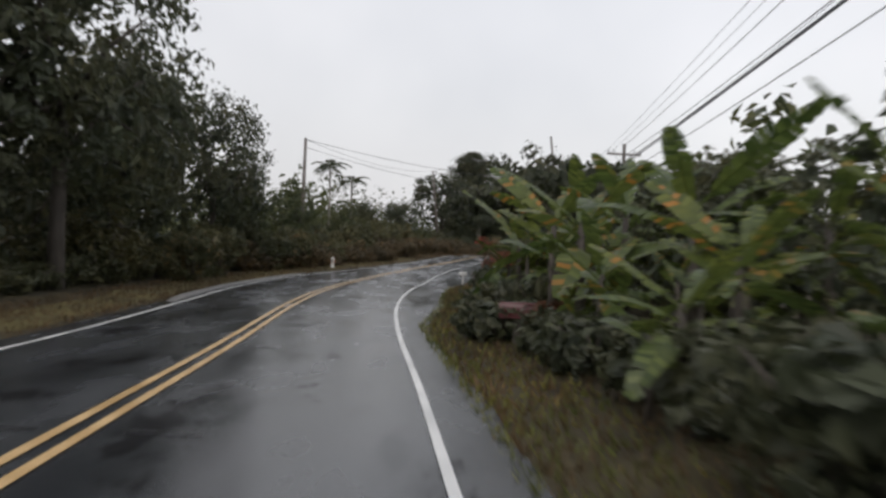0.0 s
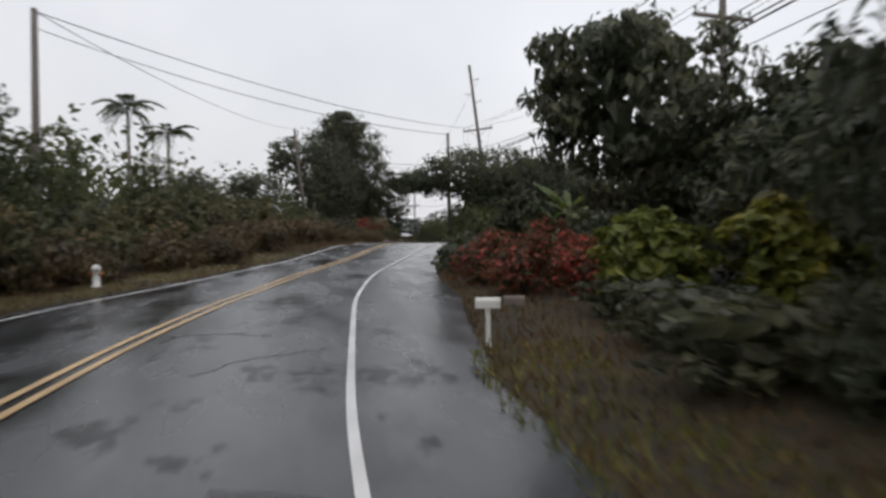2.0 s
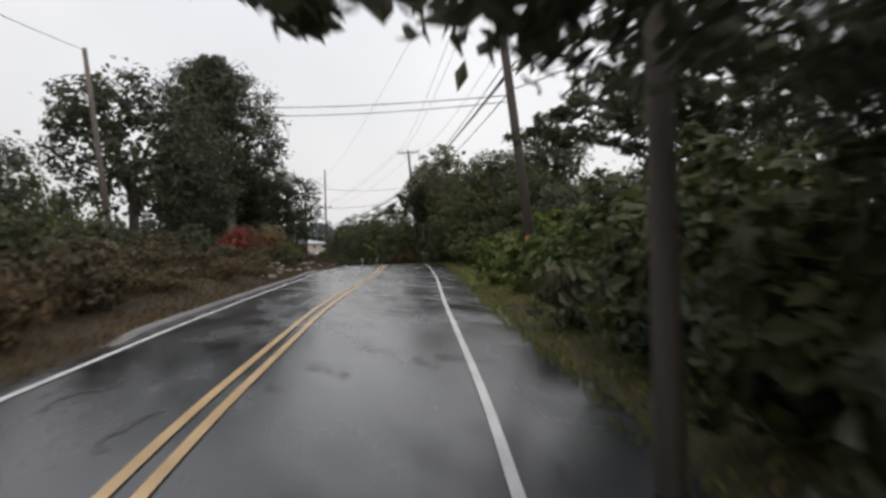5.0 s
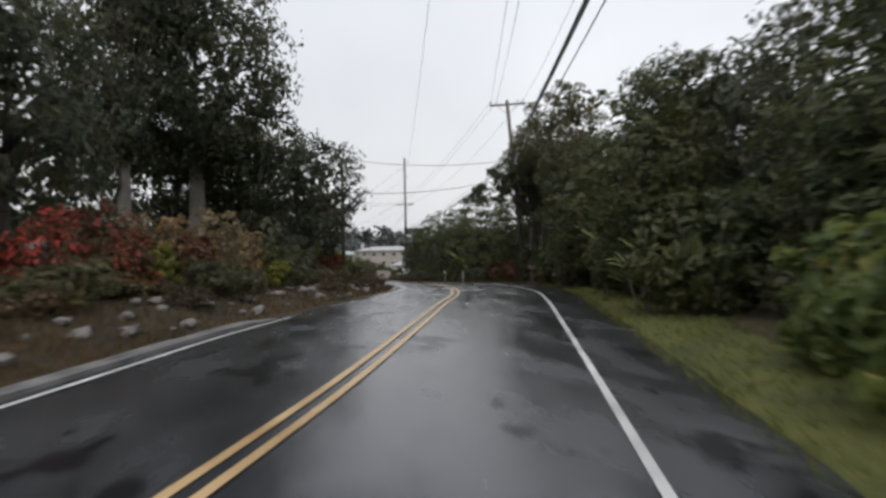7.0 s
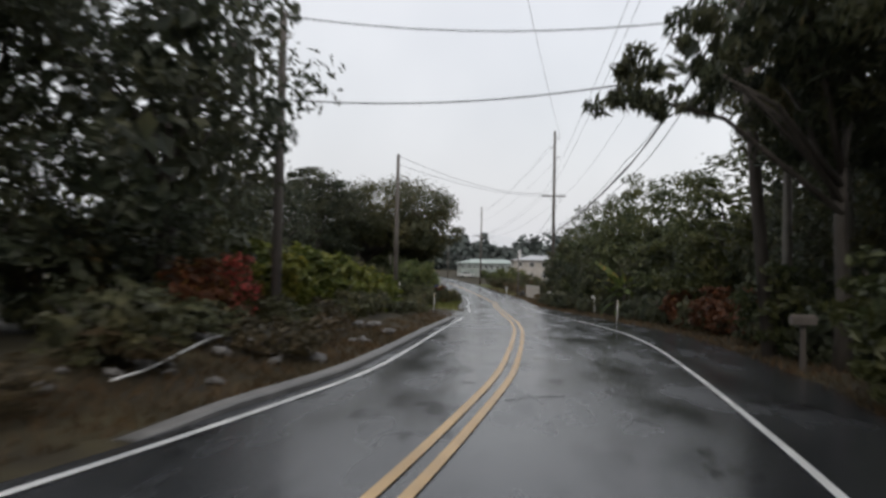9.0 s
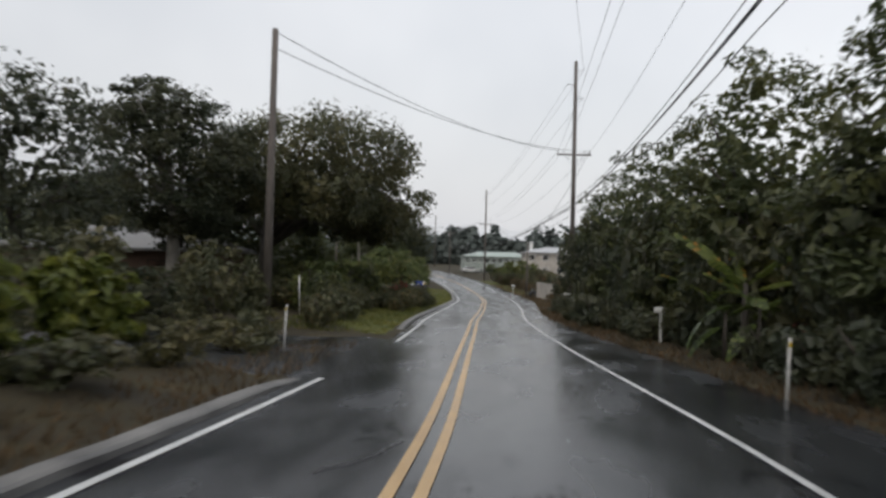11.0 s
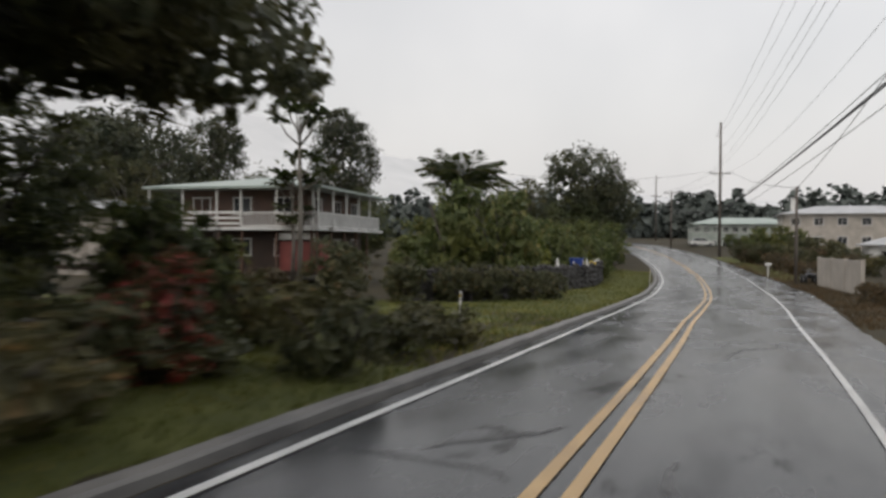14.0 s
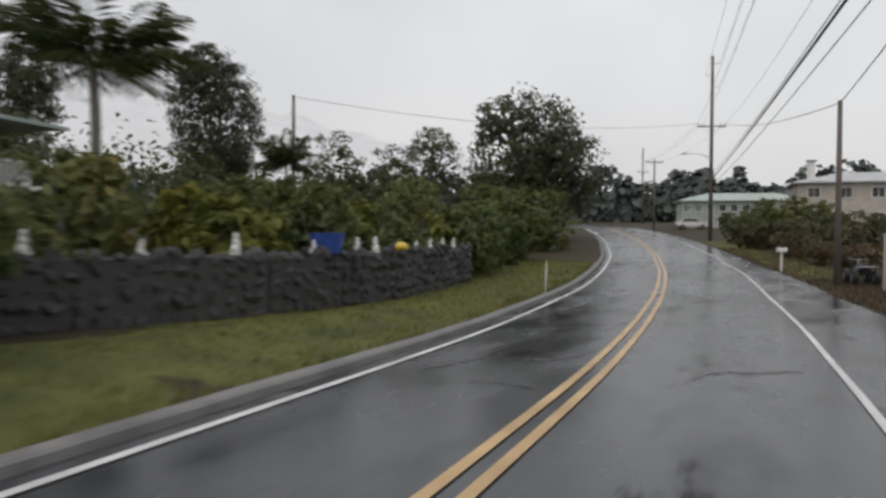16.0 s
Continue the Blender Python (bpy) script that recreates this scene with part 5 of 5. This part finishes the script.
# ---------------------------------------------------------------- mailboxes, markers, signs, hydrant
def mailbox(x, y, turn, body, label, h=1.0, k=1.0, wood=None):
    ob = empty("mailbox", pose(x, y, ground_z(x, y), 0, 0, turn) @ Matrix.Diagonal((k, k, k, 1)))
    box("post", (0, 0, h * .5 - .1), (.10, .10, h + .2), wood or M_WHITEWOOD, ob, .01)
    bm = bmesh.new()
    prof = [(-.1, 0), (.1, 0), (.1, .12)] + [(.1 * math.cos(t), .12 + .1 * math.sin(t)) for t in [k * math.pi / 8 for k in range(1, 8)]] + [(-.1, .12)]
    f = bm.faces.new([bm.verts.new((px, -.25, h + pz)) for px, pz in prof])
    e = bmesh.ops.extrude_face_region(bm, geom=[f])
    bmesh.ops.translate(bm, vec=(0, .5, 0), verts=[v for v in e["geom"] if isinstance(v, bmesh.types.BMVert)])
    bmesh.ops.recalc_face_normals(bm, faces=bm.faces)
    b = part("box", bm, body, ob)
    box("door", (0, -.256, h + .1), (.17, .012, .19), body, b, .004)
    box("flag", (.11, .05, h + .18), (.01, .14, .07), M_REDBOX, b, .003)
    tagged(ob, label, "mailbox", "mailboxes")


mailbox(2.0, 40.4, 75, M_WHITEWOOD, "white mailbox on a white wooden post at a driveway", .8, .78)
mailbox(2.6, 41.0, 70, M_POLE, "weathered brown mailbox beside a white one", .78, .7, M_POLE)
mailbox(3.2, 16.8, 80, M_REDBOX, "dark red mailbox among banana plants", .36, 1.5, M_POLE)
mailbox(24.9, 142.8, 90, M_POLE, "weathered brown mailbox on a post in rust-coloured brush", 1.0, 1.0, M_POLE)
mailbox(22.6, 203, 100, M_WHITEWOOD, "white mailbox on a post beside a utility pole")
mailbox(24.3, 176.8, 90, M_WHITEWOOD, "pale mailbox on a white post before dark brush", 1.3, .8)
mailbox(17.6, 259, 110, M_WHITEWOOD, "small white mailbox beside the far shoulder")


def pipe_post(x, y, h, turn):
    ob = empty("pipe_post", pose(x, y, ground_z(x, y), 3, turn, 0))
    tube_ob("post", [(0, 0, -.2), (0, 0, h * .5), (0, 0, h)], [.024, .023, .023], M_WHITEWOOD, ob, 8)
    tube_ob("cap", [(0, 0, h), (0, 0, h + .03)], [.03, .022], M_METAL, ob, 8)
    tagged(ob, "thin white pipe post standing before the hedge", "post", "pipe posts")


pipe_post(10.0, 182.6, 1.75, -1)
pipe_post(9.4, 188.6, 1.9, 4)


def marker(x, y, h=1.15):
    ob = empty("marker_post", pose(x, y, ground_z(x, y), 0, 2, 0))
    tube_ob("post", [(0, 0, -.2), (0, 0, h * .5), (0, 0, h)], [.028, .026, .024], M_WHITEWOOD, ob, 8)
    box("reflector", (0, -.03, h - .1), (.045, .008, .07), M_SIGNY, ob, .003)
    tagged(ob, "white roadside marker post with a reflector", "marker post", "marker posts")


marker(11.8, 206.2, .92)
for p in ((10.4, 242), (14.2, 168.5), (-8.6, 64.5), (24.0, 164)):
    marker(*p)


def hydrant(x, y):
    ob = empty("fire_hydrant", pose(x, y, ground_z(x, y)))
    v, f = tube([(0, 0, 0), (0, 0, .05), (0, 0, .06), (0, 0, .5), (0, 0, .52), (0, 0, .6), (0, 0, .68)], [.17, .17, .11, .11, .15, .13, .04], 12)
    mesh_ob("barrel", v, f, M_WHITEWOOD, ob, "white painted barrel", True)
    for s in (-1, 1):
        tube_ob("outlet", [(0, 0, .4), (s * .2, 0, .4)], [.06, .06], M_ORANGE, ob, 10)
    tagged(ob, "white fire hydrant in the dry verge", "hydrant")


hydrant(-7.1, 51.7)


def garden_bin(x, y, turn):
    ob = empty("garden_bin", pose(x, y, ground_z(x, y), 0, 0, turn))
    bm = bmesh.new()
    bmesh.ops.create_cone(bm, cap_ends=True, segments=4, radius1=.36, radius2=.44, depth=.72, matrix=Matrix.Translation((0, 0, .38)) @ Matrix.Rotation(math.pi / 4, 4, "Z"))
    bmesh.ops.bevel(bm, geom=bm.edges[:], offset=.03, segments=2, affect="EDGES")
    part("body", bm, M_KERB, ob)
    box("lid", (0, 0, .76), (.68, .68, .05), M_METAL, ob, .02, None, "pale grey lid")
    for sx in (-1, 1):
        box("handle", (sx * .34, 0, .62), (.04, .18, .05), M_BLACK, ob, .01)
    tagged(ob, "grey square bin with a pale lid among stones", "bin")


def yard_post(x, y, h):
    ob = empty("yard_post", pose(x, y, ground_z(x, y), 2, -2, 20))
    box("post", (0, 0, h / 2 - .1), (.09, .09, h + .2), M_POLE, ob, .012)
    box("cap", (0, 0, h + .02), (.13, .13, .04), M_POLE, ob, .01)
    tagged(ob, "short weathered wooden post in the yard", "post")


garden_bin(9.8, 135.4, 25)
yard_post(9.6, 132.6, 1.15)
pipe_pts = [(13.55 - .1 * k, 135.8 + 1.0 * k) for k in range(10)]
tagged(tube_ob("garden_pipe", [(px, py, ground_z(px, py) + .2 + .03 * math.sin(py)) for px, py in pipe_pts], [.022] * 10, M_WHITEWOOD, None, 8), "thin white pipe lying along the yard edge", "pipe")


def diamond_sign(x, y):
    ob = empty("warning_sign", pose(x, y, ground_z(x, y), 0, 0, 12))
    tube_ob("post", [(0, .03, -.2), (0, .03, 1.9)], [.03, .03], M_METAL, ob, 6)
    box("plate", (0, 0, 1.6), (.5, .012, .6), M_SIGNY, ob, .004)
    box("lettering", (0, -.009, 1.66), (.28, .004, .08), M_BLACK, ob, 0)
    tagged(ob, "small yellow warning sign on a steel post", "sign")


diamond_sign(4.6, 249.5)


# ---------------------------------------------------------------- houses
def hip_roof(bm, w, d, z, rise, over=.6, thick=.14):
    x, y = w / 2 + over, d / 2 + over
    r = max(.2, x - y) if x > y else .2
    pts = [(-x, -y, z), (x, -y, z), (x, y, z), (-x, y, z), (-r, 0, z + rise), (r, 0, z + rise)]
    lo = [bm.verts.new(p) for p in pts]
    und = [bm.verts.new((p[0], p[1], p[2] - thick)) for p in pts[:4]]
    for f in ((0, 1, 5, 4), (1, 2, 5), (2, 3, 4, 5), (3, 0, 4)):
        bm.faces.new([lo[i] for i in f])
    for i in range(4):
        j = (i + 1) % 4
        bm.faces.new([und[i], und[j], lo[j], lo[i]])
    bm.faces.new(und[::-1])
    return bm


def window(parent, x, y, z, w, h, turn, frames=None):
    m = pose(x, y, z, 0, 0, turn)
    fr = bmesh.new()
    for cx, cz, sx, sz in ((0, h / 2, w + .16, .08), (0, -h / 2, w + .16, .08), (-w / 2, 0, .08, h), (w / 2, 0, .08, h), (0, 0, .04, h)):
        add_box(fr, cx, 0, cz, sx, .09, sz)
    bmesh.ops.transform(fr, matrix=m, verts=fr.verts)
    ob = part("window", fr, frames or M_WHITEWOOD, parent)
    g = add_box(bmesh.new(), 0, .02, 0, w - .02, .02, h - .02)
    bmesh.ops.transform(g, matrix=m, verts=g.verts)
    part("pane", g, M_GLASS, ob)


def house(x, y, turn, w, d, storeys, wall, roof, label, z=None, lower=None, balcony=False, sh=2.5, rise=1.2, windows=True, name="house", bay=2.6, frames=None):
    """A house: front along -y of its own frame, centred at x, y."""
    z0 = ground_z(x, y) if z is None else z
    ob = empty(name, pose(x, y, z0, 0, 0, turn))
    for s in range(storeys):
        mt = lower if (lower and s == 0 and storeys > 1) else wall
        for cx, cy, sx, sy in ((0, -d / 2, w, .16), (0, d / 2, w, .16), (-w / 2, 0, .16, d - .17), (w / 2, 0, .16, d - .17)):
            box("wall", (cx, cy, sh * s + sh / 2 - (.15 if s == 0 else 0)), (sx, sy, sh + (.3 if s == 0 else -.01)), mt, ob, .004)
        if windows:
            n = max(1, int(w / bay))
            for k in range(n):
                window(ob, -w / 2 + (k + .5) * w / n, -d / 2 - .09, sh * s + sh * .56, min(1.15, bay - .45), 1.0, 0, frames)
            n = max(1, int(d / 3.2))
            for k in range(n):
                window(ob, w / 2 + .09, -d / 2 + (k + .5) * d / n, sh * s + sh * .56, 1.1, 1.0, 90, frames)
                window(ob, -w / 2 - .09, -d / 2 + (k + .5) * d / n, sh * s + sh * .56, 1.1, 1.0, -90, frames)
    over = 1.7 if balcony else .6
    r = part("roof", hip_roof(bmesh.new(), w, d, sh * storeys, rise, over), roof, ob)
    if balcony:
        zf = sh * (storeys - 1)
        deck = 1.5
        for sgn, ax, ln in ((-1, "x", w + 2 * deck), (1, "y", d + deck)):
            if ax == "x":
                box("deck", (0, -d / 2 - deck / 2 - .05, zf), (ln, deck - .12, .18), M_WHITEWOOD, ob, .01)
            else:
                box("deck", (w / 2 + deck / 2 + .05, deck / 2 - .02, zf), (deck - .12, d - .02, .18), M_WHITEWOOD, ob, .01)
        def rail(ax, a, b, fixed, boards=False):
            n = int(abs(b - a) / .16)
            for zz in ((.95, .62, .30) if boards else (.95, .15)):
                c = ((a + b) / 2, fixed, zf + zz) if ax == "x" else (fixed, (a + b) / 2, zf + zz)
                hh = .15 if boards else .08
                s = (abs(b - a), .07, hh) if ax == "x" else (.07, abs(b - a), hh)
                box("rail", c, s, M_WHITEWOOD, ob, .005)
            for k in range(n + 1):
                q = a + (b - a) * k / n
                c = (q, fixed, zf + .55) if ax == "x" else (fixed, q, zf + .55)
                big = k % 14 == 0
                if big:
                    pc = (c[0], c[1], zf + sh / 2 + .05)
                    box("post", pc, (.11, .11, sh - .2), M_WHITEWOOD, ob, .005)
                    box("support", (c[0] * .97, c[1] * .97, zf / 2 - .1), (.13, .13, zf), M_BROWNWALL, ob, .005)
                elif not boards:
                    box("baluster", c, (.05, .05, .74), M_WHITEWOOD, ob, 0)
        xm = -w / 2 - deck + (w + 2 * deck) * .55
        rail("x", -w / 2 - deck + .1, xm - .06, -d / 2 - deck + .08, True)
        rail("x", xm + .06, w / 2 + deck - .1, -d / 2 - deck + .08)
        rail("y", -d / 2 - deck + .1, d / 2, w / 2 + deck - .1)
        box("red_wall", (w / 2 - .1, -d / 2 - deck * .55, zf / 2 - .35), (2.3, .16, zf - .75), M_REDWALL, ob, .01, None, "red painted panel under the balcony corner")
        box("red_wall", (w / 2 + 1.13, -d / 2 - deck * .55 + 1.2, zf / 2 - .35), (.16, 2.2, zf - .75), M_REDWALL, ob, .01, None, "red painted panel under the balcony corner")
        box("fascia", (w / 2 - .1, -d / 2 - deck * .55, zf - .42), (2.36, .2, .38), M_WHITEWOOD, ob, .01)
    if name == "garden_shed":
        for sx in (-1, 1):
            box("corner_trim", (sx * w / 2, -d / 2 - .09, sh / 2), (.16, .05, sh), M_WHITEWOOD, ob, .005)
        box("drainpipe", (w / 2 - .35, -d / 2 - .12, sh / 2), (.07, .07, sh), M_TRIM, ob, .01)
        box("skirting", (0, -d / 2 - .1, .06), (w + .06, .05, .24), M_TRIM, ob, .005)
    tagged(ob, label, "house", "houses")
    return ob


house(-12.2, 230.4, 12, 8.2, 9.7, 2, M_BROWNWALL, M_GREENROOF, "two-storey brown house with white balcony and green roof", z=0.45, lower=M_TRIM, balcony=True, sh=2.5, rise=1.1)
house(-10.3, 215.3, 14, 3.2, 3.0, 1, M_CREAM, M_GREYROOF, "small cream garden shed with a pale roof", z=.9, sh=2.7, rise=.5, windows=False, name="garden_shed")
house(-3.6, 192.8, 25, 12.5, 7, 1, M_BROWNWALL, M_OLDROOF, "low brown house with a weathered metal roof", z=1.0, sh=2.6, rise=1.3, frames=M_TRIM)
house(-24, 181, 10, 14, 8, 1, M_CREAM, M_GREYROOF, "low house with a white metal roof behind trees", z=2.8, sh=2.5, rise=1.2)
house(29.6, 183, 90, 11, 6.4, 1, M_REDWALL, M_GREYROOF, "weathered red-brown cottage half hidden by brush", z=.8, sh=3.2, rise=1.2)
house(12, 331, 12, 17, 8, 2, M_PALEGREEN, M_GREENROOF, "long two-storey house with a row of windows", z=1.2, sh=2.4, rise=1.2, bay=1.45)
big_house = house(27, 305, 5, 17, 9, 2, M_CREAM, M_GREYROOF, "pale house with a wide grey metal roof", z=1.6, sh=2.5, rise=1.2)
box("chimney", (-7.0, -1.5, 6.2), (.7, .7, 2.2), M_WHITEWOOD, big_house, .05, None, "white square chimney")
box("chimney_cap", (-7.0, -1.5, 7.36), (.95, .95, .12), M_KERB, big_house, .02)
house(31, 276, 0, 9, 7, 1, M_WHITEWOOD, M_GREYROOF, "white cottage with a pale metal roof", z=-.1, sh=2.5, rise=1.3)


def boundary_wall(x0, y0, x1, y1, h):
    d = Vector((x1 - x0, y1 - y0, 0))
    z0 = ground_z((x0 + x1) / 2, (y0 + y1) / 2)
    ob = empty("boundary_wall", pose((x0 + x1) / 2, (y0 + y1) / 2, z0, 0, 0, math.degrees(math.atan2(d.y, d.x))))
    n = 3
    for k in range(n):
        box("panel", (-d.length / 2 + (k + .5) * d.length / n, 0, h / 2 - .1), (d.length / n - .03, .14, h + .2), M_CREAM, ob, .01)
    for k in range(n + 1):
        box("pier", (-d.length / 2 + k * d.length / n, 0, h / 2), (.22, .22, h + .12), M_CREAM, ob, .015)
    tagged(ob, "pale rendered boundary wall beside the shoulder", "wall")


boundary_wall(22.75, 237.8, 21.05, 248.4, 2.05)


def motorcycle(x, y, turn):
    """A parked all-terrain machine: wheels, frame, seat and handlebar."""
    ob = empty("quad_bike", pose(x, y, ground_z(x, y), 0, 0, turn))
    for sx in (-.55, .55):
        for sy in (-.38, .38):
            bm = bmesh.new()
            bmesh.ops.create_cone(bm, cap_ends=True, segments=18, radius1=.30, radius2=.30, depth=.22, matrix=Matrix.Translation((sx, sy, .3)) @ Matrix.Rotation(math.pi / 2, 4, "X"))
            bmesh.ops.bevel(bm, geom=bm.edges[:], offset=.04, segments=1, affect="EDGES")
            wl_ob = part("wheel", bm, M_BLACK, ob)
            b2 = bmesh.new()
            bmesh.ops.create_cone(b2, cap_ends=True, segments=14, radius1=.14, radius2=.14, depth=.235, matrix=Matrix.Translation((sx, sy, .3)) @ Matrix.Rotation(math.pi / 2, 4, "X"))
            part("rim", b2, M_METAL, wl_ob)
    box("body", (0, 0, .52), (1.2, .42, .26), M_BLACK, ob, .06)
    box("seat", (-.2, 0, .74), (.7, .3, .14), M_BLACK, ob, .05)
    box("rack", (-.66, 0, .72), (.4, .7, .04), M_METAL, ob, .01)
    tube_ob("handlebar", [(.36, -.4, 1.0), (.42, -.1, .96), (.42, .1, .96), (.36, .4, 1.0)], [.02] * 4, M_METAL, ob, 6)
    tube_ob("steering_stem", [(.5, 0, .55), (.42, 0, .97)], [.03, .03], M_METAL, ob, 6)
    tagged(ob, "dark parked quad bike on the gravel shoulder", "vehicle")


motorcycle(20.5, 251.4, 100)


def parked_car(x, y, turn):
    """A small saloon: body shell, cabin with glass, bumpers, lamps and wheels."""
    ob = empty("parked_car", pose(x, y, ground_z(x, y), 0, 0, turn))
    bm = bmesh.new()
    prof = [(-2.05, .35), (2.0, .35), (2.08, .62), (1.95, .82), (.95, .92), (-1.45, .95), (-2.05, .88), (-2.12, .6)]
    f = bm.faces.new([bm.verts.new((px, -.82, pz)) for px, pz in prof])
    e = bmesh.ops.extrude_face_region(bm, geom=[f])
    bmesh.ops.translate(bm, vec=(0, 1.64, 0), verts=[v for v in e["geom"] if isinstance(v, bmesh.types.BMVert)])
    bmesh.ops.recalc_face_normals(bm, faces=bm.faces)
    bmesh.ops.bevel(bm, geom=bm.edges[:], offset=.06, segments=2, affect="EDGES")
    part("body", bm, M_WHITEWOOD, ob)
    bm = bmesh.new()
    low, high = [(1.0, .72), (-1.5, .72)], [(.35, .58), (-1.05, .58)]
    a = [bm.verts.new((px, sy * py, .9)) for (px, py) in low for sy in (-1, 1)]
    b = [bm.verts.new((px, sy * py, 1.42)) for (px, py) in high for sy in (-1, 1)]
    for q in ((a[0], a[1], b[1], b[0]), (a[3], a[2], b[2], b[3]), (a[1], a[3], b[3], b[1]), (a[2], a[0], b[0], b[2])):
        bm.faces.new(q)
    bmesh.ops.recalc_face_normals(bm, faces=bm.faces)
    part("glass", bm, M_GLASS, ob)
    box("roof", (-.35, 0, 1.43), (1.5, 1.2, .05), M_WHITEWOOD, ob, .02)
    for sx in (-2.1, 2.06):
        box("bumper", (sx, 0, .45), (.12, 1.6, .2), M_BLACK, ob, .03)
        for sy in (-.6, .6):
            box("lamp", (sx * 1.0, sy, .7), (.06, .3, .12), M_INSUL if sx > 0 else M_REDBOX, ob, .01)
    for sx in (-1.3, 1.3):
        for sy in (-.78, .78):
            bm = bmesh.new()
            bmesh.ops.create_cone(bm, cap_ends=True, segments=18, radius1=.31, radius2=.31, depth=.2, matrix=Matrix.Translation((sx, sy, .31)) @ Matrix.Rotation(math.pi / 2, 4, "X"))
            tyre = part("wheel", bm, M_BLACK, ob)
            b2 = bmesh.new()
            bmesh.ops.create_cone(b2, cap_ends=True, segments=12, radius1=.18, radius2=.18, depth=.215, matrix=Matrix.Translation((sx, sy, .31)) @ Matrix.Rotation(math.pi / 2, 4, "X"))
            part("rim", b2, M_METAL, tyre)
    tagged(ob, "small white car parked before the long house", "car")


parked_car(6.2, 322.5, 20)


def street_lamp(x, y, z, turn):
    ob = empty("street_lamp", pose(x, y, z, 0, 0, turn))
    tube_ob("arm", [(0, 0, 0), (-.9, 0, .35), (-2.2, 0, .45)], [.035, .03, .03], M_METAL, ob, 6)
    box("lamp_head", (-2.45, 0, .42), (.6, .22, .12), M_METAL, ob, .04)
    tagged(ob, "street lamp arm fixed to a utility pole", "street lamp")


street_lamp(11.2, 292, 8.6, 20)


# ---------------------------------------------------------------- distance, with its mist and haze put into the colours
def ridge(name, material, label, reach, rows, columns, half, top, bump, grain):
    """A wooded slope round the far end of the valley: reach gives its nearest and farthest distance, top gives its height by bearing in degrees, left positive."""
    vs, fs = [], []
    for j in range(rows):
        for i in range(columns):
            a = -half[0] + (half[0] + half[1]) * i / (columns - 1)
            r = reach[0] + (reach[1] - reach[0]) * j / (rows - 1)
            x, y = 12 - r * math.sin(radians(a)), 200 + r * math.cos(radians(a))
            crowns = bump * (noise.noise((x / grain, y / grain, 1)) + .55 * noise.noise((x * 2.3 / grain, y * 2.3 / grain, 4)) + .3 * noise.noise((x * 5 / grain, y * 5 / grain, 9)))
            vs.append((x, y, -4 + (top(a) + 4 + crowns) * (j / (rows - 1)) ** .6))
    for j in range(rows - 1):
        for i in range(columns - 1):
            a = j * columns + i
            fs.append((a, a + 1, a + columns + 1, a + columns))
    return tagged(mesh_ob(name, vs, fs, material, None, "", True), label, kind="structure")


# M_HILL carries the haze as colour, no mist stands in between
ridge("backdrop_1", M_HILL, "low wooded rise with rain haze in its colour", (246, 268), 5, 200, (62, 48), lambda a: 11.5 + 1.5 * math.sin(a * .21), 3.0, 8.0)


def far_tree_line():
    """Rounded crowns along the end of the valley, leaf clump by leaf clump."""
    rng = np.random.default_rng(61)
    cs, os = [], []
    for k in range(150):
        a = radians(-60 + 106 * (k + rng.uniform(-.4, .4)) / 150)
        r = rng.uniform(228, 252)
        w, h = rng.uniform(4.0, 8.0), rng.uniform(13.5, 20.5)
        e = rng.normal(size=(240, 3))
        e /= np.linalg.norm(e, axis=1)[:, None]
        lump = 1 + .16 * np.sin(e[:, 0] * 5 + k) * np.cos(e[:, 2] * 6 + 2 * k)
        mid_point = np.array([12 - r * math.sin(a), 200 + r * math.cos(a), h * .52])
        cs.append(mid_point + e * np.array([w, w, h * .5]) * (lump * rng.uniform(.8, 1, 240))[:, None])
        os.append(e)
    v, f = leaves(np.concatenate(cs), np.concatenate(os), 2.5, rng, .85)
    return tagged(mesh_ob("far_tree_line", v.tolist(), f.tolist(), M_HILL), "far trees with rounded crowns and rain haze in their colour", kind="stuff")


far_tree_line()
ridge("backdrop_2", M_MIST, "forested slope with pale mist put into its colour", (520, 900), 10, 170, (75, 80), lambda a: 900 * math.tan(radians(float(np.interp(a, [-75, -5, 0, 10, 20, 30, 41, 55, 80], [2.5, 3.0, 3.2, 4.0, 5.2, 7.4, 10.0, 12.5, 14])))), 9, 26)
